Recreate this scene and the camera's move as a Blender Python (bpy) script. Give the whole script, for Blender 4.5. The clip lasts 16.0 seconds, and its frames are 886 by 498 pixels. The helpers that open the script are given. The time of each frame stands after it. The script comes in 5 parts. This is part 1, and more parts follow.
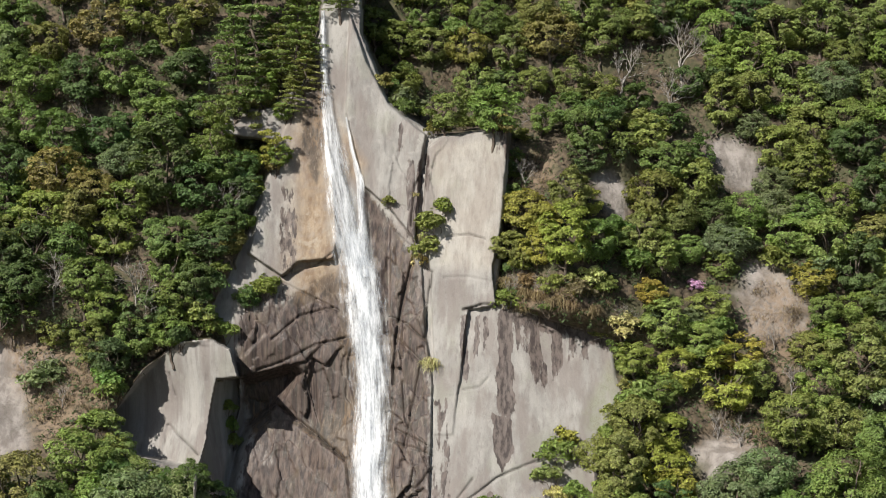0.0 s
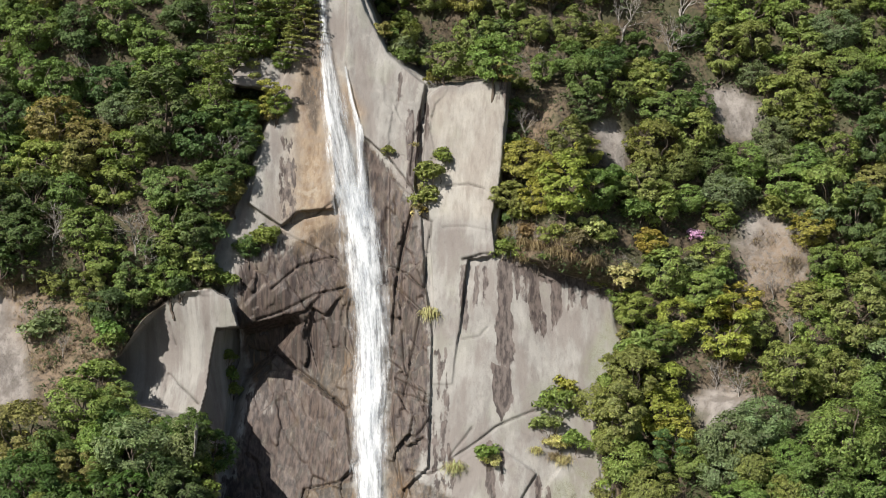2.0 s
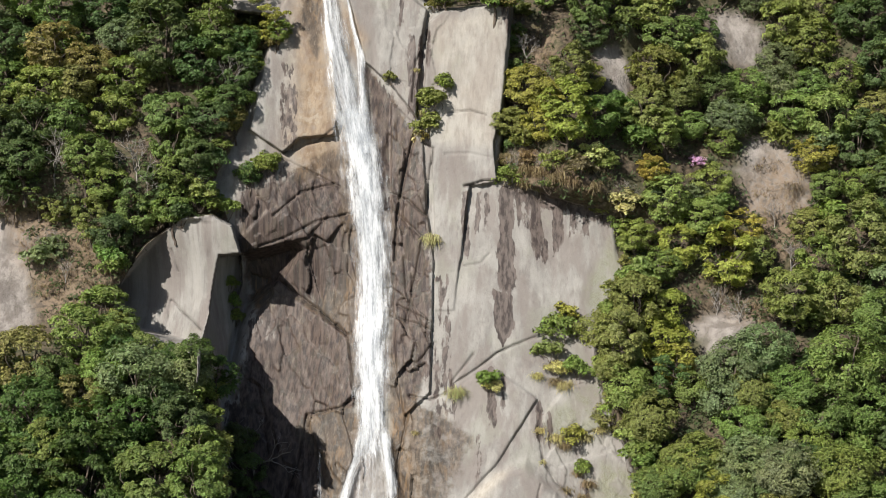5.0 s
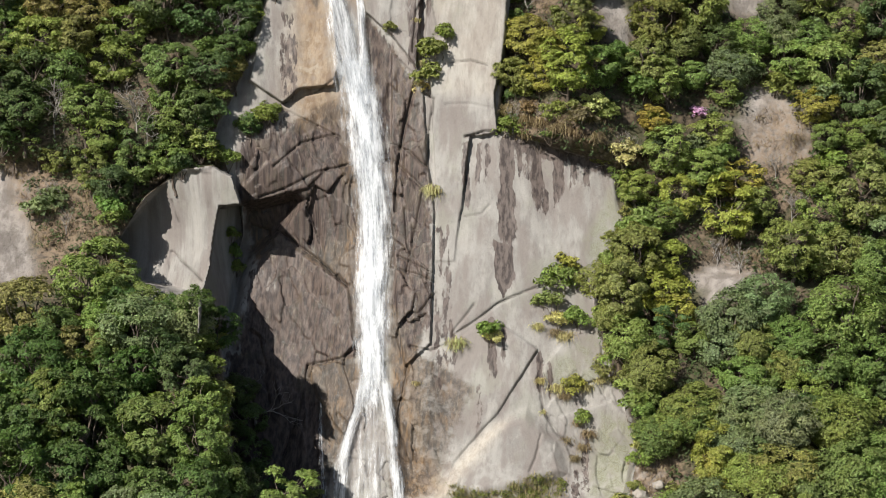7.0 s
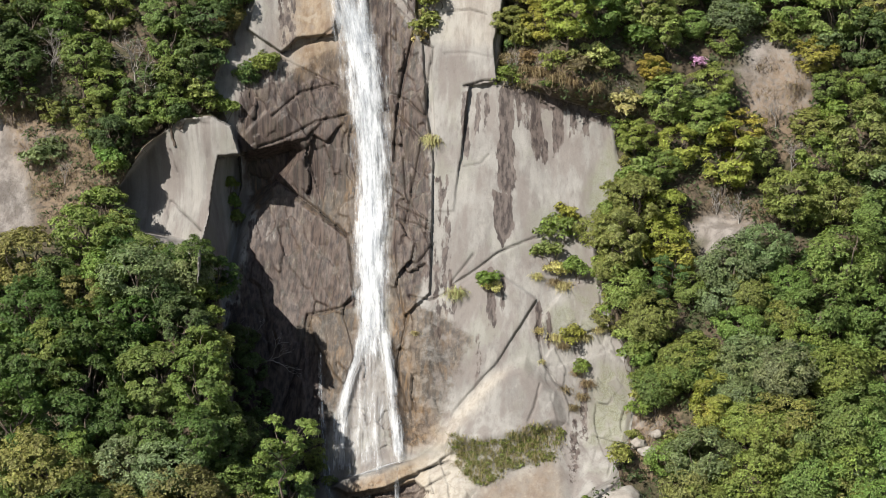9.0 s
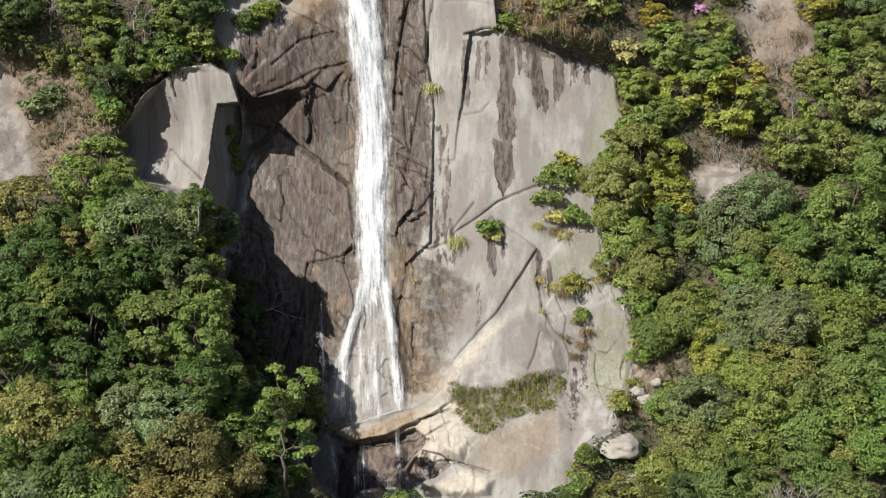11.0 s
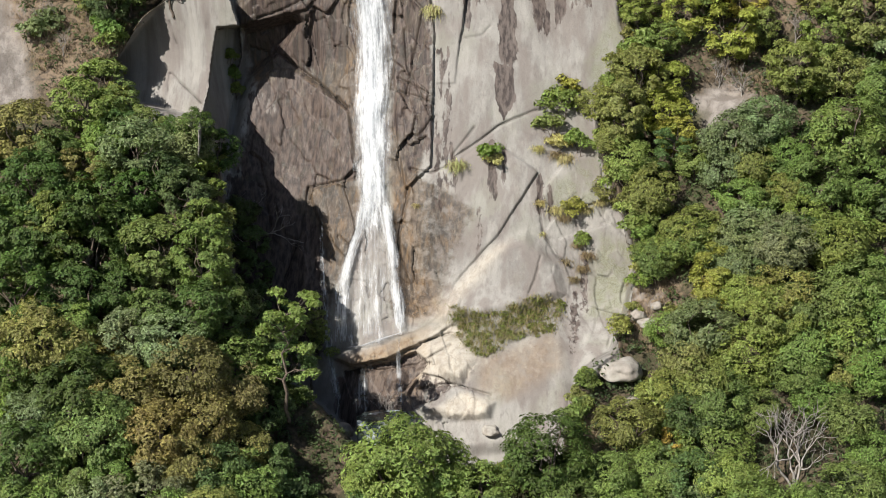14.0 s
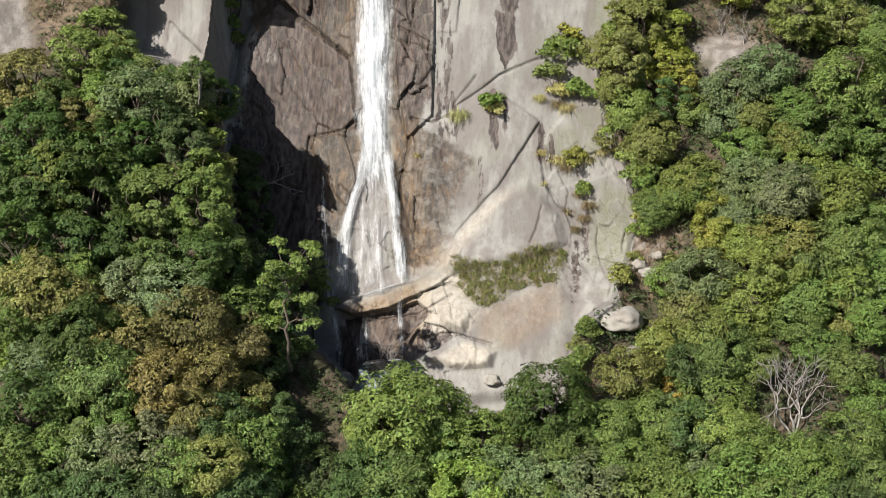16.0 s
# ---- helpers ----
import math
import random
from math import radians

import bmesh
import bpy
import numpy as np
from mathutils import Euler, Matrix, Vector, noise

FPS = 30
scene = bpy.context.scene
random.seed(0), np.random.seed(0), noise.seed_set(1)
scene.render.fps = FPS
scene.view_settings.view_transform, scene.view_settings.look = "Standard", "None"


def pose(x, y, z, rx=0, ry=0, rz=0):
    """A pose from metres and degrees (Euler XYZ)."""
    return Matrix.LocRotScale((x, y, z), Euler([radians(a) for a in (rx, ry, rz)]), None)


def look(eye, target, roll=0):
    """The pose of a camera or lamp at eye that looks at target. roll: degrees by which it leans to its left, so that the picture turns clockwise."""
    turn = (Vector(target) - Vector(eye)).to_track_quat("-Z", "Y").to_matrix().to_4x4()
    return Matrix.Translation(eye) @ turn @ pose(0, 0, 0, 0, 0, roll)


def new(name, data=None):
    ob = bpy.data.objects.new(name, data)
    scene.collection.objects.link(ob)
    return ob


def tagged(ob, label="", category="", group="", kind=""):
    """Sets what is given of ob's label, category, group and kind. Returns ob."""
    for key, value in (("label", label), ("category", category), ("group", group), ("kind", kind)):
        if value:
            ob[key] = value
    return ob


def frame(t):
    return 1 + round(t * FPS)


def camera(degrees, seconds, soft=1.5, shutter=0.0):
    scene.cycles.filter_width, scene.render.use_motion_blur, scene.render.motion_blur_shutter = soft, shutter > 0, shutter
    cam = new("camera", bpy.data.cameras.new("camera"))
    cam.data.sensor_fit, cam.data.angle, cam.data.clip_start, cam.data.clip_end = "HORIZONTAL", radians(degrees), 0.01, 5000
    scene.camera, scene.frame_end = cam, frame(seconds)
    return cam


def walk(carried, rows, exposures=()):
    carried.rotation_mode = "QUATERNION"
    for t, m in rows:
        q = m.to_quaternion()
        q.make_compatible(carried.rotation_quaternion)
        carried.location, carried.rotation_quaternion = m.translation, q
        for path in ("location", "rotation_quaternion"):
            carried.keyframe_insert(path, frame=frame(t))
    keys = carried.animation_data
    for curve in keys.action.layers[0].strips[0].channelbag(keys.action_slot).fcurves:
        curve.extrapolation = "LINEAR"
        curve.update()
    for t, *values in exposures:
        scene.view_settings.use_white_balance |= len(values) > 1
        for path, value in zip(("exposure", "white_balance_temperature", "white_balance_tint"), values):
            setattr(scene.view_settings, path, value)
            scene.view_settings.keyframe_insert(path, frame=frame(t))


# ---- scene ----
# A tall waterfall on a granite cliff in steep evergreen forest. The camera hovers and tilts down.
cam = camera(33.03, 16.0, soft=0.9)
EYE = (0.0, 0.0, 0.0)
# seconds, degrees down, degrees to the left, roll
ROWS = [
    (0.0, 0.000, 0.000, 0.000),
    (0.5, 0.455, -0.001, 0.016),
    (1.0, 0.934, -0.011, -0.006),
    (1.5, 1.426, -0.009, 0.011),
    (2.0, 1.922, -0.017, -0.011),
    (2.5, 2.391, -0.025, -0.012),
    (3.0, 2.863, -0.014, -0.021),
    (3.5, 3.347, -0.002, -0.001),
    (4.0, 3.811, 0.028, -0.006),
    (6.5, 6.150, 0.054, -0.005),
    (7.0, 6.621, 0.067, -0.031),
    (7.5, 7.086, 0.096, -0.018),
    (8.0, 7.577, 0.093, -0.046),
    (8.5, 8.052, 0.070, -0.018),
    (9.0, 8.541, 0.038, -0.027),
    (11.5, 10.981, 0.057, -0.049),
    (12.0, 11.460, 0.062, -0.030),
    (12.5, 11.949, 0.057, -0.050),
    (13.0, 12.431, 0.064, -0.042),
    (13.5, 12.922, 0.071, -0.044),
    (14.0, 13.418, 0.085, -0.050),
    (14.5, 13.915, 0.112, -0.061),
    (15.0, 14.406, 0.127, -0.052),
    (15.5, 14.887, 0.123, -0.078),
    (16.0, 15.352, 0.138, -0.106),
]
walk(cam, [(t, pose(*EYE, 90 - down, 0, left) @ pose(0, 0, 0, 0, 0, roll)) for t, down, left, roll in ROWS])

# ---- light ----
SUN = Vector((0.50, 0.60, -0.62)).normalized()      # the way the sunlight travels
world = bpy.data.worlds.new("sky")
scene.world = world
world.use_nodes = True
wn = world.node_tree
sky = wn.nodes.new("ShaderNodeTexSky")
sky.sky_type, sky.sun_disc = "NISHITA", False
sky.sun_elevation = math.asin(-SUN.z)
sky.sun_rotation = math.atan2(-SUN.x, -SUN.y)
wn.links.new(sky.outputs[0], wn.nodes["Background"].inputs[0])
wn.nodes["Background"].inputs[1].default_value = 0.060
sun_data = bpy.data.lights.new("sun", "SUN")
sun_data.energy, sun_data.angle, sun_data.color = 5.0, radians(0.53), (1.0, 0.95, 0.87)
sun = new("sun", sun_data)
sun.matrix_world = look((0, 0, 0), SUN) @ Matrix()
sun.location = (-60, -40, 120)
scene.view_settings.exposure = 0.50


# ---- materials ----
class Nodes:
    """A short hand for node trees."""

    def __init__(self, name):
        self.mat = bpy.data.materials.new(name)
        self.mat.use_nodes = True
        self.tree = self.mat.node_tree
        self.tree.nodes.clear()
        self.out = self.tree.nodes.new("ShaderNodeOutputMaterial")

    def add(self, kind, _set=None, **links):
        n = self.tree.nodes.new("ShaderNode" + kind)
        s = _set or {}
        if "operation" in s:
            n.operation = s["operation"]
        if "use_clamp" in s:
            n.use_clamp = s["use_clamp"]
        if "data_type" in s:
            n.data_type, n.blend_type = s["data_type"], s["blend_type"]
        if "interpolation_type" in s:
            n.interpolation_type = s["interpolation_type"]
        if "attribute_name" in s:
            n.attribute_name = s["attribute_name"]
        if "feature" in s:
            n.feature = s["feature"]
        for k, v in links.items():
            k = k.replace("_", " ")
            sock = next(s for s in n.inputs if s.name == k and s.enabled) if not k.isdigit() else n.inputs[int(k)]
            self.put(sock, v)
        return n

    def put(self, sock, v):
        if hasattr(v, "outputs"):
            v = v.outputs[0]
        if hasattr(v, "is_linked"):
            self.tree.links.new(v, sock)
        else:
            sock.default_value = v

    def mix(self, fac, a, b, how="MIX"):
        n = self.add("Mix", {"data_type": "RGBA", "blend_type": how})
        for i, v in ((0, fac), (6, a), (7, b)):
            self.put(n.inputs[i], (*v, 1) if isinstance(v, tuple) and len(v) == 3 else v)
        return n.outputs[2]

    def math(self, how, a, b=0.0, clamp=False):
        n = self.add("Math", {"operation": how, "use_clamp": clamp})
        self.put(n.inputs[0], a), self.put(n.inputs[1], b)
        return n.outputs[0]

    def span(self, v, a, b, c=0.0, d=1.0):
        n = self.add("MapRange", {"interpolation_type": "SMOOTHSTEP"})
        for i, x in enumerate((v, a, b, c, d)):
            self.put(n.inputs[i], x)
        return n.outputs[0]

    def attr(self, name):
        return self.add("Attribute", {"attribute_name": name}).outputs["Fac"]

    def noise(self, where, scale, detail=4.0, rough=0.55):
        return self.add("TexNoise", None, Vector=where, Scale=scale, Detail=detail, Roughness=rough).outputs["Fac"]

    def where(self, sx=1.0, sy=1.0, sz=1.0):
        m = self.add("Mapping")
        self.put(m.inputs["Vector"], self.add("NewGeometry").outputs["Position"])
        m.inputs["Scale"].default_value = (sx, sy, sz)
        return m.outputs[0]

    def done(self, shader):
        self.tree.links.new(shader.outputs[0], self.out.inputs[0])
        return self.mat


def rock_material():
    n = Nodes("granite")
    w = n.where()
    big, mid, fine = n.noise(w, 0.22, 5), n.noise(w, 1.3, 6, 0.6), n.noise(w, 14.0, 3, 0.7)
    runs = n.noise(n.where(1.0, 1.0, 0.06), 2.6, 6, 0.65)
    thin = n.noise(n.where(1.0, 1.0, 0.03), 3.6, 5, 0.6)
    bands = n.noise(n.where(1.0, 1.0, 0.05), 0.75, 4, 0.55)
    grey = n.mix(n.span(big, 0.35, 0.65), (0.228, 0.217, 0.203), (0.305, 0.294, 0.275))
    grey = n.mix(n.span(runs, 0.45, 0.7, 0, 0.5), grey, (0.15, 0.13, 0.122))
    grey = n.mix(n.span(mid, 0.5, 0.72, 0, 0.4), grey, (0.37, 0.355, 0.325))
    grey = n.mix(n.span(bands, 0.44, 0.6, 0.0, 0.7), grey, (0.188, 0.163, 0.150))
    grey = n.mix(n.span(n.noise(n.where(1.0, 1.0, 0.6), 0.42, 4, 0.6), 0.52, 0.66, 0.0, 0.45), grey, (0.245, 0.245, 0.205))
    grey = n.mix(n.span(bands, 0.46, 0.34, 0.0, 0.5), grey, (0.34, 0.325, 0.30))
    grey = n.mix(n.span(thin, 0.56, 0.7, 0.0, 0.35), grey, (0.13, 0.115, 0.11))
    # iron stain, wet dark run-off with shade painted into recesses, bleached scour, lichen
    ochre = n.mix(n.span(runs, 0.35, 0.65), (0.17, 0.095, 0.038), (0.32, 0.235, 0.145))
    ochre = n.mix(n.span(mid, 0.52, 0.7, 0, 0.7), ochre, (0.36, 0.31, 0.24))
    och = n.math("MULTIPLY", n.attr("ochre"), n.span(mid, 0.25, 0.6, 0.5, 1.0), True)
    col = n.mix(och, grey, ochre)
    pale = n.math("MULTIPLY", n.attr("pale"), n.span(mid, 0.25, 0.6, 0.6, 1.0), True)
    col = n.mix(pale, col, n.mix(n.span(runs, 0.4, 0.62), (0.50, 0.455, 0.385), (0.38, 0.335, 0.275)))
    moss = n.math("MULTIPLY", n.attr("moss"), n.span(mid, 0.35, 0.6, 0.25, 1.0), True)
    col = n.mix(moss, col, n.mix(n.span(fine, 0.4, 0.6), (0.13, 0.13, 0.075), (0.25, 0.26, 0.20)))
    soak_shade = n.math("ADD", n.attr("soak_shade"), n.span(mid, 0.3, 0.7, -0.22, 0.22))
    soak_shade = n.span(n.math("MULTIPLY", soak_shade, n.math("GREATER_THAN", n.attr("soak_shade"), 0.02)), 0.2, 0.75)
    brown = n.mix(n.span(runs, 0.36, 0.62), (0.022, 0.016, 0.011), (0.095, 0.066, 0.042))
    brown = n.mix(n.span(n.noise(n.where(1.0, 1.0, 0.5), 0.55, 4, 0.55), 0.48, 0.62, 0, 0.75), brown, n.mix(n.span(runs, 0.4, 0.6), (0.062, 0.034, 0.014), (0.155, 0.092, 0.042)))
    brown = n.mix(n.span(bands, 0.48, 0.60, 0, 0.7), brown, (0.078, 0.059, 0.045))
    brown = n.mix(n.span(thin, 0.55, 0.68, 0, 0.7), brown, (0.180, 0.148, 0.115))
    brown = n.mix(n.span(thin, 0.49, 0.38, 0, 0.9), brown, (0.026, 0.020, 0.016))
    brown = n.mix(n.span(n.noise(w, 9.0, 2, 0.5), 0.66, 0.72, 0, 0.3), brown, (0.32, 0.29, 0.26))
    col = n.mix(n.math("MULTIPLY", soak_shade, 0.9), col, brown)
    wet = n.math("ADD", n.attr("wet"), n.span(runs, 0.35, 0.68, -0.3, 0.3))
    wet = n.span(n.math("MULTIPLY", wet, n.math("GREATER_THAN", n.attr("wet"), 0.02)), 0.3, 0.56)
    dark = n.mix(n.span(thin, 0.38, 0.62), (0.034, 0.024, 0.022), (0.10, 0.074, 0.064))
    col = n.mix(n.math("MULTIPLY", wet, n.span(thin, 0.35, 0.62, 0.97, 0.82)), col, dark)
    # fine joints where the rock is broken
    bent = n.add("VectorMath", {"operation": "ADD"})
    n.put(bent.inputs[0], n.where(0.55, 0.55, 0.26))
    warp = n.add("VectorMath", {"operation": "SCALE"})
    n.put(warp.inputs[0], n.add("TexNoise", None, Vector=w, Scale=0.8, Detail=3.0).outputs["Color"])
    warp.inputs["Scale"].default_value = 0.4
    n.put(bent.inputs[1], warp.outputs[0])
    net = n.add("TexVoronoi", {"feature": "DISTANCE_TO_EDGE"}, Vector=bent.outputs[0], Scale=1.0)
    line = n.math("MULTIPLY", n.span(net.outputs["Distance"], 0.018, 0.006), n.span(n.math("ADD", n.attr("loose"), n.span(mid, 0.4, 0.6, -0.3, 0.3)), 0.5, 0.95))
    col = n.mix(n.math("MULTIPLY", line, 0.3), col, (0.03, 0.024, 0.02))
    col = n.mix(n.math("MULTIPLY", n.attr("crack"), 0.8, True), col, (0.03, 0.025, 0.02))
    col = n.mix(n.span(fine, 0.45, 0.8, 0.0, 0.4), col, n.mix(0.6, col, (0.06, 0.055, 0.05)))
    col = n.mix(n.span(fine, 0.45, 0.25, 0.0, 0.25), col, n.mix(0.5, col, (0.40, 0.38, 0.36)))
    damp = n.math("MAXIMUM", wet, soak_shade)
    rough = n.math("SUBTRACT", 0.92, n.math("MULTIPLY", damp, n.span(fine, 0.4, 0.65, 0.2, 0.5)))
    h = n.math("ADD", n.math("MULTIPLY", n.noise(w, 5.0, 6, 0.62), 0.7), n.math("MULTIPLY", fine, 0.22))
    h = n.math("SUBTRACT", h, n.math("MULTIPLY", line, 0.4))
    bump = n.add("Bump", None, Strength=0.42, Distance=0.07, Height=h)
    rock = n.add("BsdfPrincipled", None, Base_Color=col, Roughness=rough, Normal=bump)
    n.put(rock.inputs["Specular IOR Level"], n.span(damp, 0.0, 1.0, 0.25, 0.3))
    return n.done(rock)


def soil_material():
    n = Nodes("hillside_soil")
    w = n.where()
    a, b, c = n.noise(w, 0.5, 5), n.noise(w, 3.0, 5), n.noise(w, 16.0, 3)
    col = n.mix(n.span(b, 0.35, 0.65), (0.040, 0.030, 0.019), (0.12, 0.09, 0.058))
    col = n.mix(n.span(a, 0.45, 0.6, 0, 0.6), col, (0.05, 0.058, 0.022))
    bare = n.math("MULTIPLY", n.attr("rock"), n.span(b, 0.25, 0.5, 0.65, 1.0), True)
    stone = n.mix(n.span(n.noise(n.where(1, 1, 0.25), 1.2, 5), 0.35, 0.65), (0.155, 0.135, 0.12), (0.29, 0.262, 0.24))
    col = n.mix(bare, col, stone)
    straw = n.math("MULTIPLY", n.attr("straw"), n.span(b, 0.3, 0.6), True)
    col = n.mix(straw, col, n.mix(c, (0.15, 0.105, 0.070), (0.28, 0.21, 0.145)))
    col = n.mix(n.math("MULTIPLY", n.attr("crack"), 0.8, True), col, (0.04, 0.033, 0.028))
    h = n.math("ADD", b, n.math("MULTIPLY", c, 0.4))
    bump = n.add("Bump", None, Strength=0.7, Distance=0.2, Height=h)
    return n.done(n.add("BsdfPrincipled", None, Base_Color=col, Roughness=0.9, Normal=bump))


def leaf_material(name="foliage", through_light=0.27):
    """Sprays of small leaves: each blade of the mesh is broken up into leaflets by colour, relief and gaps."""
    n = Nodes(name)
    info = n.add("ObjectInfo")
    rnd = n.add("NewGeometry").outputs["Random Per Island"]
    w = n.where()
    patch, grain = n.noise(w, 0.9, 3), n.noise(w, 9.0, 2, 0.6)
    base = info.outputs["Color"]
    col = n.mix(n.span(patch, 0.4, 0.65, 0.0, 0.4), base, n.mix(1.0, base, (1.2, 1.12, 0.75), "MULTIPLY"))
    value = n.math("MULTIPLY", n.math("ADD", 0.6, n.math("MULTIPLY", rnd, 0.75)), n.span(grain, 0.35, 0.65, 0.7, 1.35))
    hsv = n.add("HueSaturation", None, Color=col, Hue=n.math("ADD", 0.487, n.math("MULTIPLY", rnd, 0.026)), Saturation=0.97, Value=value)
    bump = n.add("Bump", None, Strength=0.9, Distance=0.12, Height=grain)
    body = n.add("BsdfPrincipled", None, Base_Color=hsv, Roughness=0.5, Normal=bump)
    body.inputs["Specular IOR Level"].default_value = 0.36
    glow = n.add("BsdfTranslucent", None, Color=n.mix(1.0, hsv.outputs[0], (1.15, 1.25, 0.55), "MULTIPLY"))
    leaf = n.add("MixShader", None, **{"0": through_light, "1": body, "2": glow})
    gaps = n.noise(w, 7.5, 2, 0.7)
    return n.done(n.add("MixShader", None, **{"0": n.math("GREATER_THAN", gaps, 0.575), "1": leaf, "2": n.add("BsdfTransparent")}))


def bark_material(name, a, b):
    n = Nodes(name)
    w = n.where(1, 1, 0.3)
    t = n.noise(w, 9.0, 4)
    bump = n.add("Bump", None, Strength=0.6, Distance=0.02, Height=t)
    return n.done(n.add("BsdfPrincipled", None, Base_Color=n.mix(n.span(t, 0.35, 0.65), a, b), Roughness=0.85, Normal=bump))


def grass_material():
    n = Nodes("dry_grass")
    rnd = n.add("NewGeometry").outputs["Random Per Island"]
    info = n.add("ObjectInfo")
    col = n.mix(n.span(rnd, 0.2, 0.9), info.outputs["Color"], (0.30, 0.24, 0.12))
    body = n.add("BsdfPrincipled", None, Base_Color=col, Roughness=0.6)
    glow = n.add("BsdfTranslucent", None, Color=col)
    return n.done(n.add("MixShader", None, **{"0": 0.25, "1": body, "2": glow}))


def water_material(name, cover, seed):
    """Falling white water: threads of foam with gaps between; uv is across and along the flow in metres."""
    n = Nodes(name)
    uv = n.add("UVMap").outputs[0]

    def run(sx, sy, k):
        m = n.add("Mapping")
        n.put(m.inputs["Vector"], uv)
        m.inputs["Scale"].default_value = (sx, sy, 1)
        m.inputs["Location"].default_value = (seed * 7.3 + k, seed * 3.1, seed)
        return m.outputs[0]

    threads = n.noise(run(4.2, 0.36, 0), 1.0, 8, 0.68)
    gusts = n.noise(run(1.5, 0.42, 5), 1.0, 5, 0.62)
    spray = n.noise(run(14.0, 3.2, 9), 1.0, 3, 0.7)
    body = n.math("ADD", n.math("MULTIPLY", threads, 0.58), n.math("MULTIPLY", gusts, 0.42))
    body = n.math("ADD", body, n.math("MULTIPLY", n.math("SUBTRACT", spray, 0.5), 0.22))
    thick = n.attr("thick")
    alpha = n.span(n.math("ADD", n.math("MULTIPLY", n.math("SUBTRACT", body, 0.5), 2.7), n.math("MULTIPLY", thick, n.math("ADD", 0.5, cover))), 0.1, 1.2)
    col = n.mix(n.span(body, 0.38, 0.60), (0.50, 0.53, 0.57), (0.76, 0.78, 0.80))
    bump = n.add("Bump", None, Strength=0.25, Distance=0.05, Height=body)
    foam = n.add("BsdfPrincipled", None, Base_Color=col, Roughness=0.35, Normal=bump)
    foam.inputs["Specular IOR Level"].default_value = 0.4
    soft = n.add("BsdfTranslucent", None, Color=(0.7, 0.74, 0.78, 1))
    white = n.add("MixShader", None, **{"0": 0.3, "1": foam, "2": soft})
    clear = n.add("BsdfTransparent")
    return n.done(n.add("MixShader", None, **{"0": alpha, "1": clear, "2": white}))


def pool_material():
    n = Nodes("pool_water")
    w = n.where()
    bump = n.add("Bump", None, Strength=0.3, Distance=0.05, Height=n.noise(w, 4.0, 4))
    col = n.mix(n.span(n.noise(w, 0.8, 4), 0.5, 0.62), (0.02, 0.035, 0.035), (0.45, 0.50, 0.52))
    return n.done(n.add("BsdfPrincipled", None, Base_Color=col, Roughness=0.12, Normal=bump))


ROCK, SOIL, LEAF, GRASS = rock_material(), soil_material(), leaf_material(), grass_material()
BARK = bark_material("bark", (0.055, 0.042, 0.032), (0.14, 0.11, 0.085))
DEADWOOD = bark_material("weathered_wood", (0.17, 0.155, 0.14), (0.35, 0.32, 0.295))


# ---- small tools ----
def mesh_from(name, verts, faces, mat, smooth=True):
    me = bpy.data.meshes.new(name)
    me.from_pydata([], [], [])
    verts, faces = np.asarray(verts, np.float32), np.asarray(faces, np.int32)
    k = faces.shape[1]
    me.vertices.add(len(verts))
    me.vertices.foreach_set("co", verts.ravel())
    me.loops.add(faces.size)
    me.loops.foreach_set("vertex_index", faces.ravel())
    me.polygons.add(len(faces))
    me.polygons.foreach_set("loop_start", np.arange(0, faces.size, k, dtype=np.int32))
    me.polygons.foreach_set("use_smooth", np.full(len(faces), smooth))
    me.update(calc_edges=True)
    me.materials.append(mat)
    return me


def set_attr(me, name, values):
    me.attributes.new(name, "FLOAT", "POINT").data.foreach_set("value", np.asarray(values, np.float32))


def part(name, me, parent, label="", m=None):
    ob = new(name, me)
    ob.parent = parent
    if m is not None:
        ob.matrix_basis = m
    return tagged(ob, label)


def smooth(x, a, b):
    t = np.clip((x - a) / (b - a), 0, 1)
    return t * t * (3 - 2 * t)


def hashed(ix, iy, seed):
    k = (ix.astype(np.int64) * 374761393 + iy.astype(np.int64) * 668265263 + seed * 974634777) & 0xFFFFFFFF
    k = ((k ^ (k >> 13)) * 1274126177) & 0xFFFFFFFF
    return ((k ^ (k >> 16)) & 0xFFFF) / 65535.0


def vnoise(x, y, seed):
    ix, iy = np.floor(x), np.floor(y)
    fx, fy = x - ix, y - iy
    fx, fy = fx * fx * (3 - 2 * fx), fy * fy * (3 - 2 * fy)
    a, b = hashed(ix, iy, seed), hashed(ix + 1, iy, seed)
    c, d = hashed(ix, iy + 1, seed), hashed(ix + 1, iy + 1, seed)
    return (a + (b - a) * fx) * (1 - fy) + (c + (d - c) * fx) * fy


def fractal(x, y, seed, octaves=4):
    out, amp, total = 0, 1.0, 0
    for k in range(octaves):
        out, total = out + amp * vnoise(x, y, seed + k), total + amp
        x, y, amp = x * 2.03, y * 2.03, amp * 0.5
    return out / total - 0.5


def inside(h, v, poly):
    """Signed distance to a polygon's outline, positive within."""
    p = np.array(poly, float)
    q = np.roll(p, -1, 0)
    best, odd = np.full(h.shape, 1e9), np.zeros(h.shape, bool)
    for (ax, ay), (bx, by) in zip(p, q):
        ex, ey = bx - ax, by - ay
        t = np.clip(((h - ax) * ex + (v - ay) * ey) / (ex * ex + ey * ey + 1e-9), 0, 1)
        best = np.minimum(best, (h - ax - t * ex) ** 2 + (v - ay - t * ey) ** 2)
        if ay != by:
            odd ^= ((ay > v) != (by > v)) & (h < ex * (v - ay) / (by - ay) + ax)
    return np.where(odd, 1, -1) * np.sqrt(best)


